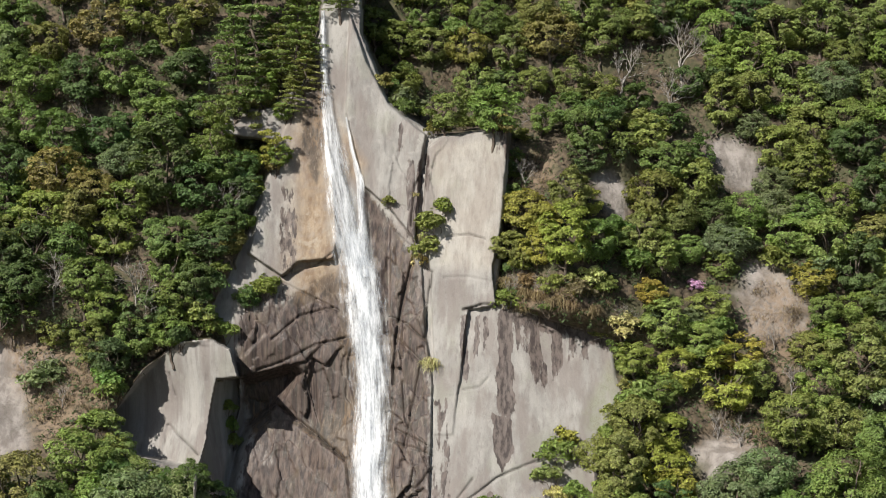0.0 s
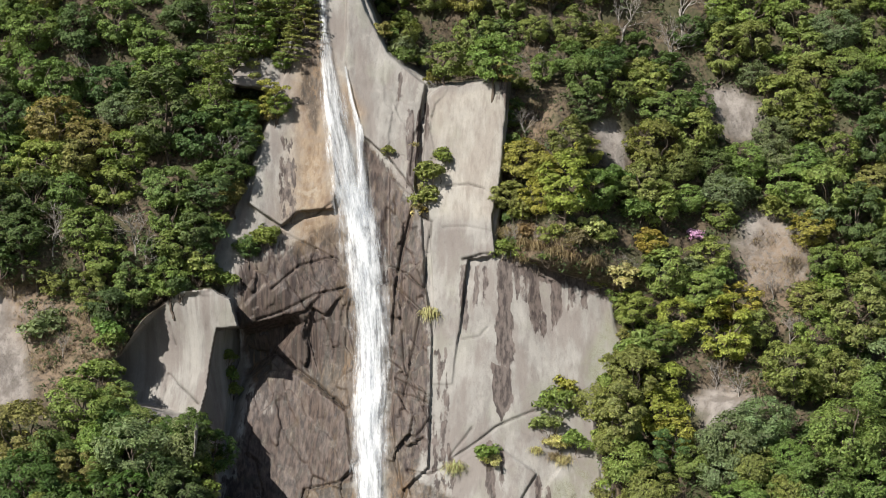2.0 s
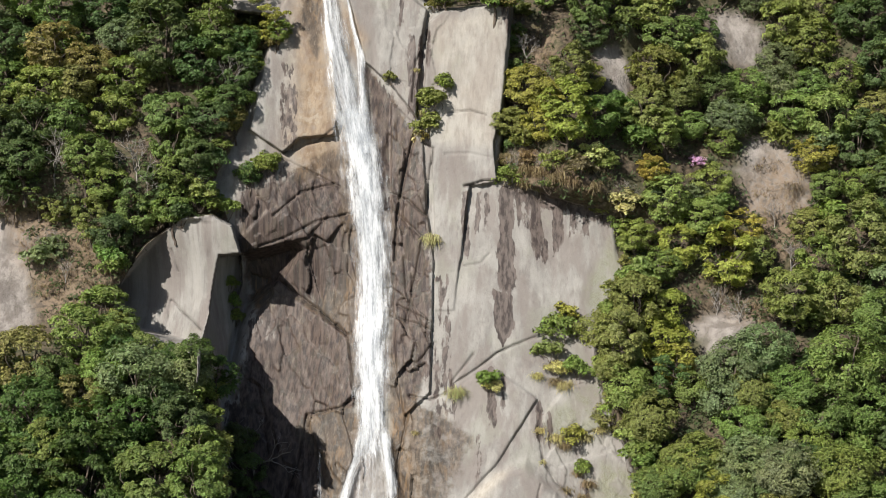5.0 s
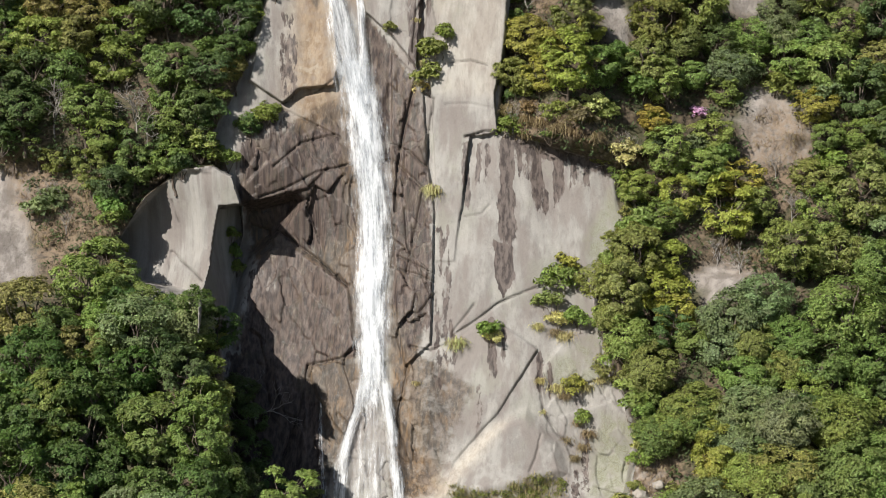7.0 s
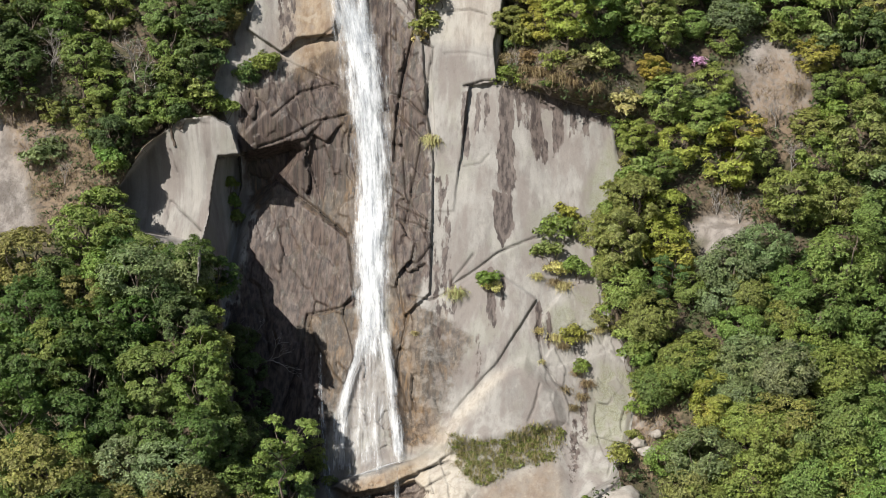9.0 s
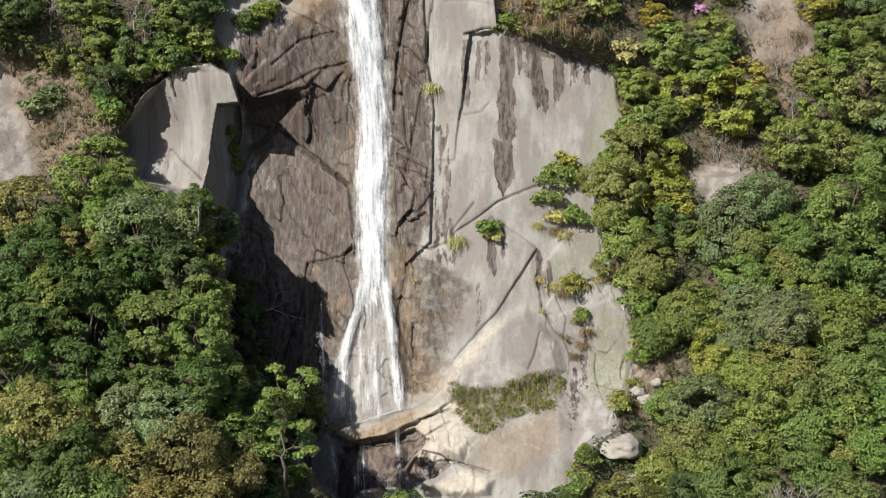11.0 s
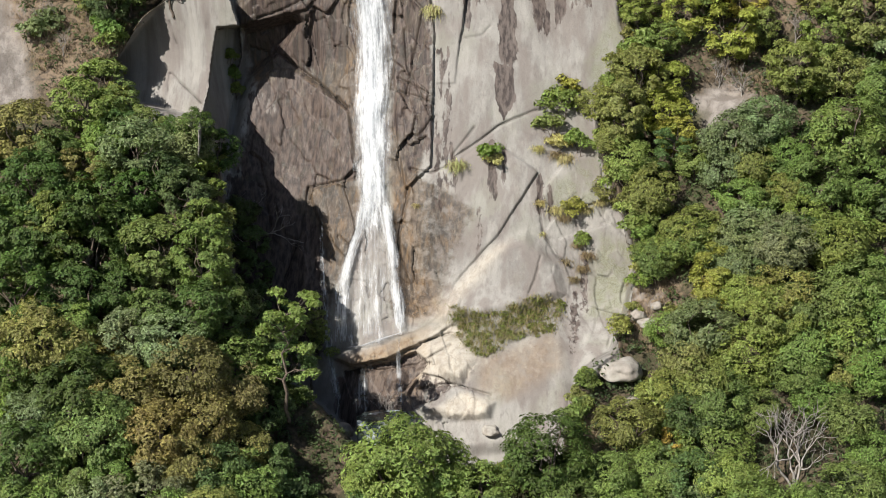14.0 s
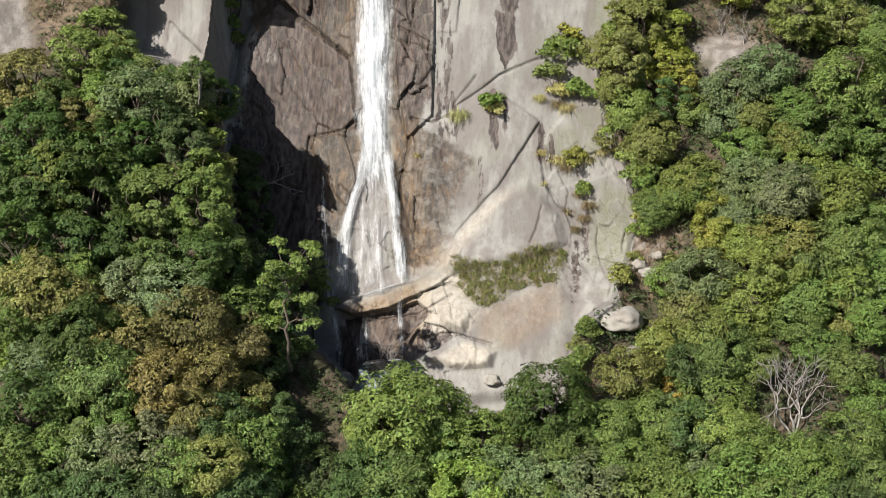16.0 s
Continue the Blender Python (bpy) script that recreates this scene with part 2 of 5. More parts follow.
def local(fn, h, v, pts, reach, far):
    """fn near the points alone; far away elsewhere."""
    p = np.array(pts, float)
    box = (h > p[:, 0].min() - reach) & (h < p[:, 0].max() + reach) & (v > p[:, 1].min() - reach) & (v < p[:, 1].max() + reach)
    out = np.full(h.shape, far)
    if box.any():
        out[box] = fn(h[box], v[box], pts)
    return out


def near_line(h, v, line):
    """Distance to a bent line."""
    best = np.full(h.shape, 1e9)
    for (ax, ay), (bx, by) in zip(line, line[1:]):
        ex, ey = bx - ax, by - ay
        t = np.clip(((h - ax) * ex + (v - ay) * ey) / (ex * ex + ey * ey + 1e-9), 0, 1)
        best = np.minimum(best, (h - ax - t * ex) ** 2 + (v - ay - t * ey) ** 2)
    return np.sqrt(best)


def blocks(x, y, wide, high, seed):
    """Facets parted by joints: each facet's step out and tilt (about -0.5 to 0.5), and how close its joint is (1 on the joint)."""
    cx, cy = np.floor(x / wide), np.floor(y / high)
    d1, d2, own = np.full(x.shape, 9.0), np.full(x.shape, 9.0), np.zeros(x.shape)
    for i in (-1, 0, 1):
        for j in (-1, 0, 1):
            gx, gy = cx + i, cy + j
            px, py = x / wide - gx - 0.15 - 0.7 * hashed(gx, gy, seed), y / high - gy - 0.15 - 0.7 * hashed(gx, gy, seed + 9)
            d = np.abs(px) + np.abs(py) + 0.35 * px * (hashed(gx, gy, seed + 3) - 0.5)
            face = 0.55 * (hashed(gx, gy, seed + 17) - 0.5) + 1.1 * px * (hashed(gx, gy, seed + 27) - 0.5) + 1.1 * py * (hashed(gx, gy, seed + 37) - 0.5)
            nearer = d < d1
            d2 = np.where(nearer, d1, np.minimum(d2, d))
            own = np.where(nearer, face, own)
            d1 = np.where(nearer, d, d1)
    return own, np.exp(-((d2 - d1) * wide / 2.2) ** 2)


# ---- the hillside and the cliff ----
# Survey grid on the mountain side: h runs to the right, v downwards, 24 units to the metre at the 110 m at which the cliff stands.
UNIT = 2644.0


def place(h, v, y):
    return np.stack([(h - 784) / UNIT * y, y, (441 - v) / UNIT * y], -1)


# The outline of the bare cliff.
CLIFF = [(575, -60), (640, -60), (640, 60), (690, 180), (770, 240), (903, 228), (890, 400), (880, 530), (960, 560), (1080, 600), (1098, 700), (1060, 776), (1052, 878), (1110, 1023), (1128, 1110), (1112, 1190), (1090, 1262), (1040, 1300), (1022, 1350), (1010, 1400), (1004, 1476), (751, 1499), (624, 1458), (556, 1374), (458, 1296), (398, 1128), (381, 960), (374, 837), (198, 796), (195, 735), (299, 615), (399, 605), (375, 540), (430, 440), (470, 310), (500, 290), (480, 250), (400, 240), (395, 190), (480, 190), (530, 150), (556, 120), (562, 50)]
# Slabs that stand out or lie back: name, outline, metres out, edge, slope across, slope down.
SLABS = []
SLABS.append(("upper_slab", [(618, 20), (650, 110), (690, 185), (755, 240), (745, 290), (735, 430), (690, 370), (645, 330), (612, 200)], 0.7, 7, 0.03, 0.0))
SLABS.append(("stained_slab", [(520, 180), (570, 170), (585, 260), (600, 420), (590, 460), (530, 465), (500, 490), (440, 450), (470, 320)], 0.5, 8, 0.0, 0.05))
SLABS.append(("pillar_slab", [(757, 262), (790, 236), (905, 228), (893, 380), (872, 470), (878, 542), (828, 548), (818, 640), (800, 770), (765, 770), (768, 640), (762, 480), (748, 400)], 0.7, 4, 0.02, -0.05))
SLABS.append(("side_column", [(690, 400), (745, 450), (755, 600), (765, 680), (760, 880), (758, 919), (712, 961), (697, 878), (690, 700)], 0.35, 6, 0.05, 0.0))
SLABS.append(("striped_wall", [(824, 552), (880, 548), (1070, 610), (1095, 690), (1050, 800), (1041, 796), (961, 878), (889, 837), (798, 899), (763, 837), (770, 660), (815, 620)], 0.03, 6, 0.0, 0.0))
SLABS.append(("left_block", [(190, 750), (250, 655), (318, 605), (372, 598), (408, 618), (422, 668), (384, 673), (366, 765), (341, 905), (250, 905), (200, 840)], 2.9, 3, 0.5, 0.0))
SLABS.append(("block_side", [(384, 675), (422, 670), (424, 720), (405, 800), (385, 900), (341, 900), (342, 850), (366, 765)], 1.2, 3, -1.6, 0.0))
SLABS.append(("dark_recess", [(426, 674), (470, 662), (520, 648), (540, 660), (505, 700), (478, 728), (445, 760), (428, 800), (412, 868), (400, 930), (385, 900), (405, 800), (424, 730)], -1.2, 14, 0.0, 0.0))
SLABS.append(("roof_slab", [(420, 640), (470, 590), (540, 565), (580, 600), (540, 640), (470, 658), (424, 668)], 0.25, 9, 0.0, 0.1))
SLABS.append(("lower_left_slab", [(436, 776), (476, 745), (517, 745), (612, 817), (626, 940), (539, 960), (513, 1002), (412, 929), (419, 868)], 0.12, 12, 0.02, -0.02))
SLABS.append(("foot_slab", [(539, 960), (636, 940), (635, 1002), (604, 1086), (583, 1065), (553, 1012)], 0.22, 6, 0.0, 0.0))
SLABS.append(("middle_wall", [(717, 950), (737, 924), (798, 919), (839, 888), (880, 878), (951, 930), (880, 1044), (799, 1139), (778, 1202), (737, 1128), (696, 1044)], 0.15, 8, 0.02, 0.0))
SLABS.append(("right_slab", [(961, 961), (1001, 909), (1062, 888), (1069, 981), (1003, 1002), (962, 1002)], 0.25, 8, 0.0, 0.03))
SLABS.append(("corner_slab", [(988, 1054), (1085, 1023), (1121, 1055), (1132, 1128), (1118, 1202), (1051, 1181), (1035, 1107)], 0.2, 8, 0.03, 0.0))
SLABS.append(("bulging_slab", [(762, 1207), (799, 1144), (880, 1060), (931, 1039), (988, 1096), (1008, 1160), (933, 1186), (840, 1202), (799, 1213)], 0.55, 20, 0.03, 0.05))
SLABS.append(("base_wall", [(794, 1253), (846, 1253), (1002, 1177), (1027, 1386), (997, 1454), (751, 1476), (667, 1363), (731, 1318)], 0.4, 22, 0.0, 0.04))
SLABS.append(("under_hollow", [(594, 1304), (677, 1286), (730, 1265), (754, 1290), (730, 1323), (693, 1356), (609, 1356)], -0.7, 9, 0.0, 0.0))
SLABS.append(("ledge", [(578, 1280), (600, 1265), (668, 1240), (734, 1225), (763, 1206), (797, 1156), (813, 1166), (798, 1215), (745, 1250), (715, 1260), (677, 1280), (609, 1295)], 0.6, 8, -0.12, 0.0))
SLABS.append(("pale_facet", [(730, 1301), (740, 1258), (798, 1220), (833, 1247), (838, 1290), (814, 1329), (777, 1315), (766, 1290)], 0.45, 18, 0.0, 0.2))
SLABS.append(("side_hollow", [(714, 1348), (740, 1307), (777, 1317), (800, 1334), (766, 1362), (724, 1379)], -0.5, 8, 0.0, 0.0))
SLABS.append(("base_boulder", [(743, 1379), (787, 1340), (814, 1332), (876, 1367), (867, 1396), (798, 1401)], 0.5, 16, 0.0, 0.2))
SLABS.append(("rounded_boulder", [(1025, 1297), (1045, 1242), (1097, 1220), (1109, 1286), (1068, 1319), (1036, 1319)], 0.55, 22, 0.0, 0.1))
# Rock broken into blocks: outline, how much.
FRACTURED = []
FRACTURED += [([(430, 560), (600, 520), (625, 700), (560, 760), (480, 740), (420, 680)], 1.0), ([(690, 440), (755, 520), (768, 880), (720, 1000), (690, 900)], 0.85), ([(440, 700), (640, 740), (640, 1000), (592, 1234), (412, 940)], 0.4), ([(636, 961), (758, 940), (788, 1192), (695, 1234), (592, 1213)], 0.6)]
FRACTURED += [([(585, 1274), (836, 1209), (858, 1408), (624, 1430)], 0.5), ([(931, 961), (1063, 981), (1126, 1044), (1120, 1277), (1005, 1213)], 0.5), ([(690, 200), (790, 240), (740, 470), (690, 370)], 0.5)]
# Joints in the rock: line, half width, depth.
CRACKS = []
CRACKS += [([(690, 560), (722, 575), (748, 600)], 2.0, 0.4), ([(715, 790), (745, 650)], 2.0, 0.3), ([(700, 760), (760, 790)], 1.6, 0.3), ([(480, 600), (530, 560), (590, 545)], 2.0, 0.4), ([(455, 655), (500, 640), (560, 610), (610, 600)], 2.0, 0.4), ([(500, 500), (560, 530), (600, 550)], 2.4, 0.35)]
CRACKS += [([(298, 752), (325, 780), (350, 805)], 2.4, 0.5), ([(296, 755), (288, 800), (282, 840)], 1.8, 0.3), ([(300, 660), (312, 700)], 1.6, 0.25), ([(737, 1250), (794, 1231), (815, 1240)], 3.0, 0.6), ([(745, 470), (765, 480), (755, 560), (752, 600)], 3.0, 0.5)]
CRACKS += [([(735, 440), (715, 520), (700, 600), (695, 680)], 4.0, 0.7), ([(785, 490), (830, 490), (872, 500)], 2.0, 0.15), ([(785, 420), (830, 415), (858, 423)], 1.6, 0.25), ([(820, 548), (850, 540), (880, 540)], 3.5, 0.6)]
CRACKS += [([(600, 600), (690, 590), (745, 640)], 2.2, 0.3), ([(500, 490), (560, 470), (600, 440)], 2.5, 0.35), ([(487, 715), (527, 745), (567, 776), (609, 815)], 3.2, 0.7), ([(539, 960), (522, 1044), (490, 1128)], 3.5, 0.6)]
CRACKS += [([(717, 961), (701, 1044), (696, 1107)], 2.6, 0.4), ([(763, 837), (718, 745), (713, 675)], 2.2, 0.3), ([(688, 781), (728, 791), (763, 806)], 1.8, 0.25), ([(798, 904), (839, 878), (879, 847), (920, 827), (960, 812)], 2.4, 0.4)]
CRACKS += [([(798, 899), (829, 858), (837, 847)], 2.2, 0.3), ([(722, 924), (758, 930), (788, 919)], 2.6, 0.4), ([(957, 1086), (948, 1128), (937, 1154)], 1.8, 0.3), ([(951, 981), (962, 1044), (988, 1086), (1014, 1107)], 3.0, 0.5)]
CRACKS += [([(539, 960), (595, 945), (624, 929)], 2.2, 0.4), ([(750, 300), (735, 330), (728, 400)], 2.6, 0.4), ([(626, 1309), (731, 1292), (794, 1253)], 2.5, 0.5), ([(731, 1341), (794, 1330), (868, 1352)], 2.5, 0.5), ([(820, 690), (850, 685), (865, 670)], 1.6, 0.2)]
# Marks on the surface: outline, strength, soft edge.
MARKS = {"wet": [], "soak_shade": [], "ochre": [], "pale": [], "moss": [], "straw": []}
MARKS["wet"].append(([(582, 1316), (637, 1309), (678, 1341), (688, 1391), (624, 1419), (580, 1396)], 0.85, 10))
# the next two: damp foot hollows, their shade darkened into the rock colour
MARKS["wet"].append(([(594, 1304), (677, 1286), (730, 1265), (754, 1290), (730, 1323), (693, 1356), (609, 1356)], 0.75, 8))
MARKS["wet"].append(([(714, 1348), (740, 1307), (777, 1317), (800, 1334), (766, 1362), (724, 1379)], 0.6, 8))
# shade of the shrubs and overhang here, painted into the rock colour
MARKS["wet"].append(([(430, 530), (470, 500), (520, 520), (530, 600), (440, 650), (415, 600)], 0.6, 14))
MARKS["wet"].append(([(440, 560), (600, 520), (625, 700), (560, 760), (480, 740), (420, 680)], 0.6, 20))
# lower left recess: wet rock, coloured darker to deepen the tree shadow on it
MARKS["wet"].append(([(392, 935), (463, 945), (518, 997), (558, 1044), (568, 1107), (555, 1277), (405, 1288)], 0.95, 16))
MARKS["wet"].append(([(885, 546), (960, 556), (1075, 596), (1088, 625), (1010, 596), (940, 584), (888, 572)], 0.75, 8))
MARKS["wet"].append(([(690, 420), (745, 500), (755, 600), (765, 690), (760, 880), (768, 878), (717, 940), (687, 837)], 0.55, 10))
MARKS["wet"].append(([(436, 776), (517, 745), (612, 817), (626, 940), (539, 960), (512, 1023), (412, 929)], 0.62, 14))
MARKS["wet"].append(([(640, 330), (680, 370), (735, 460), (700, 600), (670, 600)], 0.55, 12))
MARKS["wet"].append(([(778, 858), (798, 919), (788, 940), (763, 919), (760, 796), (768, 725)], 0.42, 6))
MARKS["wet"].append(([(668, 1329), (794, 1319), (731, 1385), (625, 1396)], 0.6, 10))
MARKS["wet"].append(([(870, 730), (905, 745), (908, 800), (890, 835), (875, 800)], 1.0, 4))
MARKS["wet"].append(([(880, 225), (990, 250), (980, 330), (910, 340)], 0.9, 20))
MARKS["wet"].append(([(980, 520), (1080, 500), (1080, 610), (1000, 570)], 0.9, 18))
MARKS["soak_shade"].append(([(697, 919), (788, 950), (839, 1002), (799, 1107), (762, 1202), (716, 1202), (696, 1054)], 0.62, 25))
MARKS["soak_shade"].append(([(545, 150), (572, 60), (585, 200), (560, 330), (530, 260)], 0.8, 14))
MARKS["soak_shade"].append(([(640, 330), (690, 390), (740, 470), (740, 560), (680, 560)], 0.9, 12))
MARKS["soak_shade"].append(([(440, 560), (600, 480), (640, 540), (640, 880), (540, 880), (440, 760), (420, 640)], 1.0, 22))
# brown soaked rock; its lower part also darkens the shadowed recess by colour
MARKS["soak_shade"].append(([(435, 816), (637, 817), (635, 1044), (593, 1128), (550, 1255), (416, 1266), (401, 960)], 0.8, 25))
MARKS["soak_shade"].append(([(685, 460), (750, 520), (760, 700), (758, 837), (717, 1023), (737, 1202), (685, 1202)], 0.85, 16))
MARKS["ochre"].append(([(847, 1280), (987, 1226), (1004, 1297), (900, 1363), (847, 1341)], 0.4, 18))
MARKS["ochre"].append(([(520, 180), (575, 180), (600, 440), (600, 560), (520, 520), (505, 470), (520, 330)], 0.72, 34))
MARKS["ochre"].append(([(600, 210), (650, 290), (640, 330), (605, 300)], 0.5, 10))
MARKS["ochre"].append(([(687, 899), (737, 961), (747, 1107), (788, 1192), (716, 1213), (686, 1044)], 0.6, 18))
MARKS["ochre"].append(([(584, 1285), (637, 1263), (753, 1220), (752, 1341), (709, 1385), (647, 1340)], 0.75, 10))
MARKS["pale"].append(([(762, 1211), (799, 1144), (870, 1067), (901, 1054), (860, 1112), (814, 1165), (783, 1215)], 0.6, 14))
MARKS["pale"].append(([(732, 1231), (794, 1204), (846, 1253), (826, 1319), (752, 1341), (726, 1296)], 0.75, 12))
MARKS["pale"].append(([(747, 1391), (815, 1346), (873, 1363), (847, 1402)], 0.8, 8))
MARKS["pale"].append(([(760, 260), (900, 235), (885, 480), (780, 470)], 0.3, 14))
MARKS["moss"].append(([(1064, 1044), (1126, 1065), (1119, 1213), (1046, 1202)], 0.8, 14))
MARKS["moss"].append(([(1080, 640), (1100, 700), (1050, 800), (1030, 740)], 0.7, 14))
MARKS["moss"].append(([(961, 961), (1062, 888), (1069, 1002), (962, 1002)], 0.7, 16))
MARKS["straw"].append(([(0, 585), (60, 600), (190, 620), (215, 720), (205, 780), (70, 780)], 0.9, 20))
MARKS["straw"].append(([(900, 250), (985, 265), (980, 340), (905, 335)], 0.55, 16))
MARKS["straw"].append(([(895, 490), (1000, 490), (1080, 520), (1060, 575), (960, 545), (895, 545)], 0.8, 12))
MARKS["straw"].append(([(1235, 720), (1300, 700), (1375, 740), (1340, 800), (1300, 790)], 0.6, 18))
MARKS["straw"].append(([(1117, 1128), (1210, 1128), (1203, 1277), (1119, 1256)], 0.9, 16))
MARKS["straw"].append(([(1300, 570), (1380, 470), (1445, 560), (1420, 690), (1330, 640)], 0.8, 20))
MARKS["straw"].append(([(1027, 1386), (1069, 1375), (1072, 1476), (1029, 1476)], 0.9, 14))
# Dark runs of seepage: h, top, foot, half width, strength.
RUNS = []
RUNS += [(895, 550, 735, 13, 1.0), (822, 555, 680, 5, 0.9), (843, 555, 630, 5, 0.8), (918, 560, 615, 5, 0.9), (948, 560, 665, 9, 1.0), (962, 640, 690, 5, 0.9)]
RUNS += [(985, 570, 660, 8, 0.95), (1012, 585, 630, 7, 0.95), (1035, 595, 640, 6, 0.9), (905, 560, 640, 4, 0.8), (932, 565, 640, 4, 0.8), (728, 280, 430, 7, 0.8)]
RUNS += [(742, 280, 380, 5, 0.8), (757, 270, 330, 5, 0.8), (710, 215, 260, 4, 0.8), (858, 560, 610, 4, 0.7), (868, 870, 980, 7, 0.9), (888, 880, 960, 4, 0.8)]
RUNS += [(800, 900, 960, 3, 0.8), (955, 930, 1010, 6, 0.9), (975, 950, 1020, 4, 0.8), (510, 330, 480, 14, 0.6), (1022, 1150, 1260, 8, 0.6)]
RUNS += [(1038, 1080, 1190, 9, 0.6), (780, 700, 900, 14, 0.45), (790, 830, 960, 9, 0.5), (770, 880, 1010, 7, 0.55), (845, 985, 1080, 6, 0.5), (640, 340, 420, 6, 0.5)]
# Bare rock, and bare earth, on the wooded slope.
OUTCROPS, BARE = [], []
OUTCROPS += [[(1250, 255), (1285, 235), (1335, 270), (1345, 330), (1310, 345), (1275, 320)], [(1045, 310), (1085, 300), (1110, 340), (1105, 405), (1080, 380)], [(1300, 520), (1340, 450), (1390, 480), (1440, 550), (1430, 600), (1330, 600)]]
OUTCROPS += [[(-40, 600), (40, 600), (55, 700), (65, 760), (30, 810), (-40, 810)], [(1227, 796), (1292, 766), (1353, 797), (1304, 837), (1254, 858)], [(1122, 1139), (1189, 1144), (1186, 1213), (1124, 1213)]]
BARE += [[(-20, 585), (60, 600), (130, 632), (205, 700), (215, 775), (120, 760), (60, 775), (55, 700), (0, 610)], [(1300, 470), (1345, 450), (1440, 545), (1420, 640), (1395, 690), (1330, 620)], [(1240, 720), (1300, 700), (1370, 740), (1340, 800), (1290, 870), (1250, 910), (1215, 890)]]
BARE += [[(1044, 1199), (1147, 1167), (1162, 1297), (1122, 1386), (1050, 1442), (1025, 1386)], [(905, 245), (975, 265), (975, 325), (930, 340), (905, 330)], [(900, 500), (1000, 495), (1070, 520), (1060, 570), (980, 550), (900, 545)]]
# Water: name, path of (h, v, half width, thickness), cover, metres in front of the rock, whether it fades at its foot.
STREAMS = []
STREAMS.append(("upper_stream", [(571, 20, 5, 0.9), (573, 100, 8, 0.8), (578, 180, 13, 0.75), (590, 270, 23, 0.9), (608, 380, 30, 0.9), (628, 470, 38, 0.8)], 0.4, 0.15, False))
STREAMS.append(("side_stream", [(612, 208, 3, 1.0), (622, 260, 4, 1.0), (638, 320, 7, 1.0), (641, 400, 10, 1.0), (648, 490, 15, 0.9)], 0.42, 0.25, False))
STREAMS.append(("main_fall", [(622, 400, 30, 0.9), (638, 500, 40, 1.0), (650, 600, 38, 0.85), (655, 680, 35, 0.9), (656, 800, 37, 1.0), (652, 817, 36, 1.0), (653, 919, 36, 0.95), (656, 1002, 30, 0.55), (663, 1065, 26, 0.1)], 0.4, 0.4, True))
STREAMS.append(("inner_fall", [(615, 380, 18, 0.9), (645, 520, 30, 0.8), (655, 700, 26, 0.9), (654, 796, 27, 1.0), (651, 961, 27, 0.9), (647, 1044, 30, 0.6)], 0.36, 0.15, True))
STREAMS.append(("left_branch", [(640, 961, 16, 0.6), (630, 1033, 12, 0.8), (612, 1080, 11, 0.95), (600, 1128, 16, 0.75), (594, 1191, 21, 0.65), (594, 1266, 27, 0.6)], 0.44, 0.3, True))
STREAMS.append(("middle_veil", [(652, 971, 26, 0.6), (650, 1054, 34, 0.45), (648, 1149, 40, 0.4), (648, 1258, 46, 0.45)], 0.37, 0.35, True))
STREAMS.append(("right_branch", [(671, 961, 14, 0.8), (684, 1044, 13, 0.9), (693, 1128, 12, 0.85), (701, 1234, 15, 1.0)], 0.42, 0.45, True))
STREAMS.append(("shaded_thread", [(560, 1002, 4, 0.5), (560, 1107, 6, 0.6), (565, 1213, 9, 0.7), (568, 1274, 13, 0.7), (581, 1340, 11, 0.6), (584, 1396, 10, 0.5)], 0.36, 0.3, True))
STREAMS.append(("ledge_spill", [(626, 1291, 20, 0.6), (625, 1340, 20, 0.6), (627, 1402, 18, 0.5)], 0.4, 0.3, True))
STREAMS.append(("thin_spill", [(698, 1239, 6, 0.7), (699, 1296, 7, 0.7), (702, 1385, 7, 0.6)], 0.42, 0.3, True))
STREAMS.append(("splash", [(571, 1264, 16, 0.6), (633, 1255, 11, 0.8), (685, 1236, 10, 0.8), (721, 1226, 8, 0.5)], 0.34, 0.45, True))
# Plants that stand apart: crown's middle h, v, size, colour.
PLANTED = {"tier": [], "dome": [], "fine": [], "loose": [], "shrub": [], "bare": [], "grass": []}
PLANTED["tier"] += [(455, 30, 1.5, "mid"), (525, 60, 1.1, "mid"), (415, 100, 1.2, "mid"), (548, 0, 1.0, "mid"), (490, 100, 0.9, "olive"), (552, 60, 0.7, "mid")]
PLANTED["tier"] += [(600, -30, 0.8, "mid"), (540, 115, 0.7, "olive"), (515, 160, 0.6, "olive")]
PLANTED["fine"] += [(976, 1480, 1.35, "lush"), (705, 1498, 1.55, "fresh")]
PLANTED["loose"] += [(385, 240, 1.1, "fresh"), (465, 215, 1.0, "olive"), (485, 270, 0.7, "yellow"), (535, 1255, 1.0, "mid")]
PLANTED["shrub"] += [(764, 392, 1.5, "olive"), (757, 436, 1.45, "olive"), (782, 365, 1.1, "fresh"), (750, 460, 0.8, "straw"), (403, 718, 0.75, "fresh"), (407, 752, 0.9, "fresh")]
PLANTED["shrub"] += [(413, 778, 0.75, "olive"), (988, 800, 1.5, "fresh"), (975, 838, 1.3, "spring"), (1020, 868, 1.2, "fresh"), (1008, 772, 1.3, "yellow"), (985, 870, 0.9, "straw"), (462, 505, 1.4, "fresh")]
PLANTED["shrub"] += [(435, 522, 1.1, "mid"), (370, 575, 1.3, "fresh"), (400, 582, 1.1, "fresh"), (350, 568, 1.1, "mid"), (690, 355, 0.6, "olive"), (868, 890, 1.1, "fresh"), (868, 905, 0.9, "straw")]
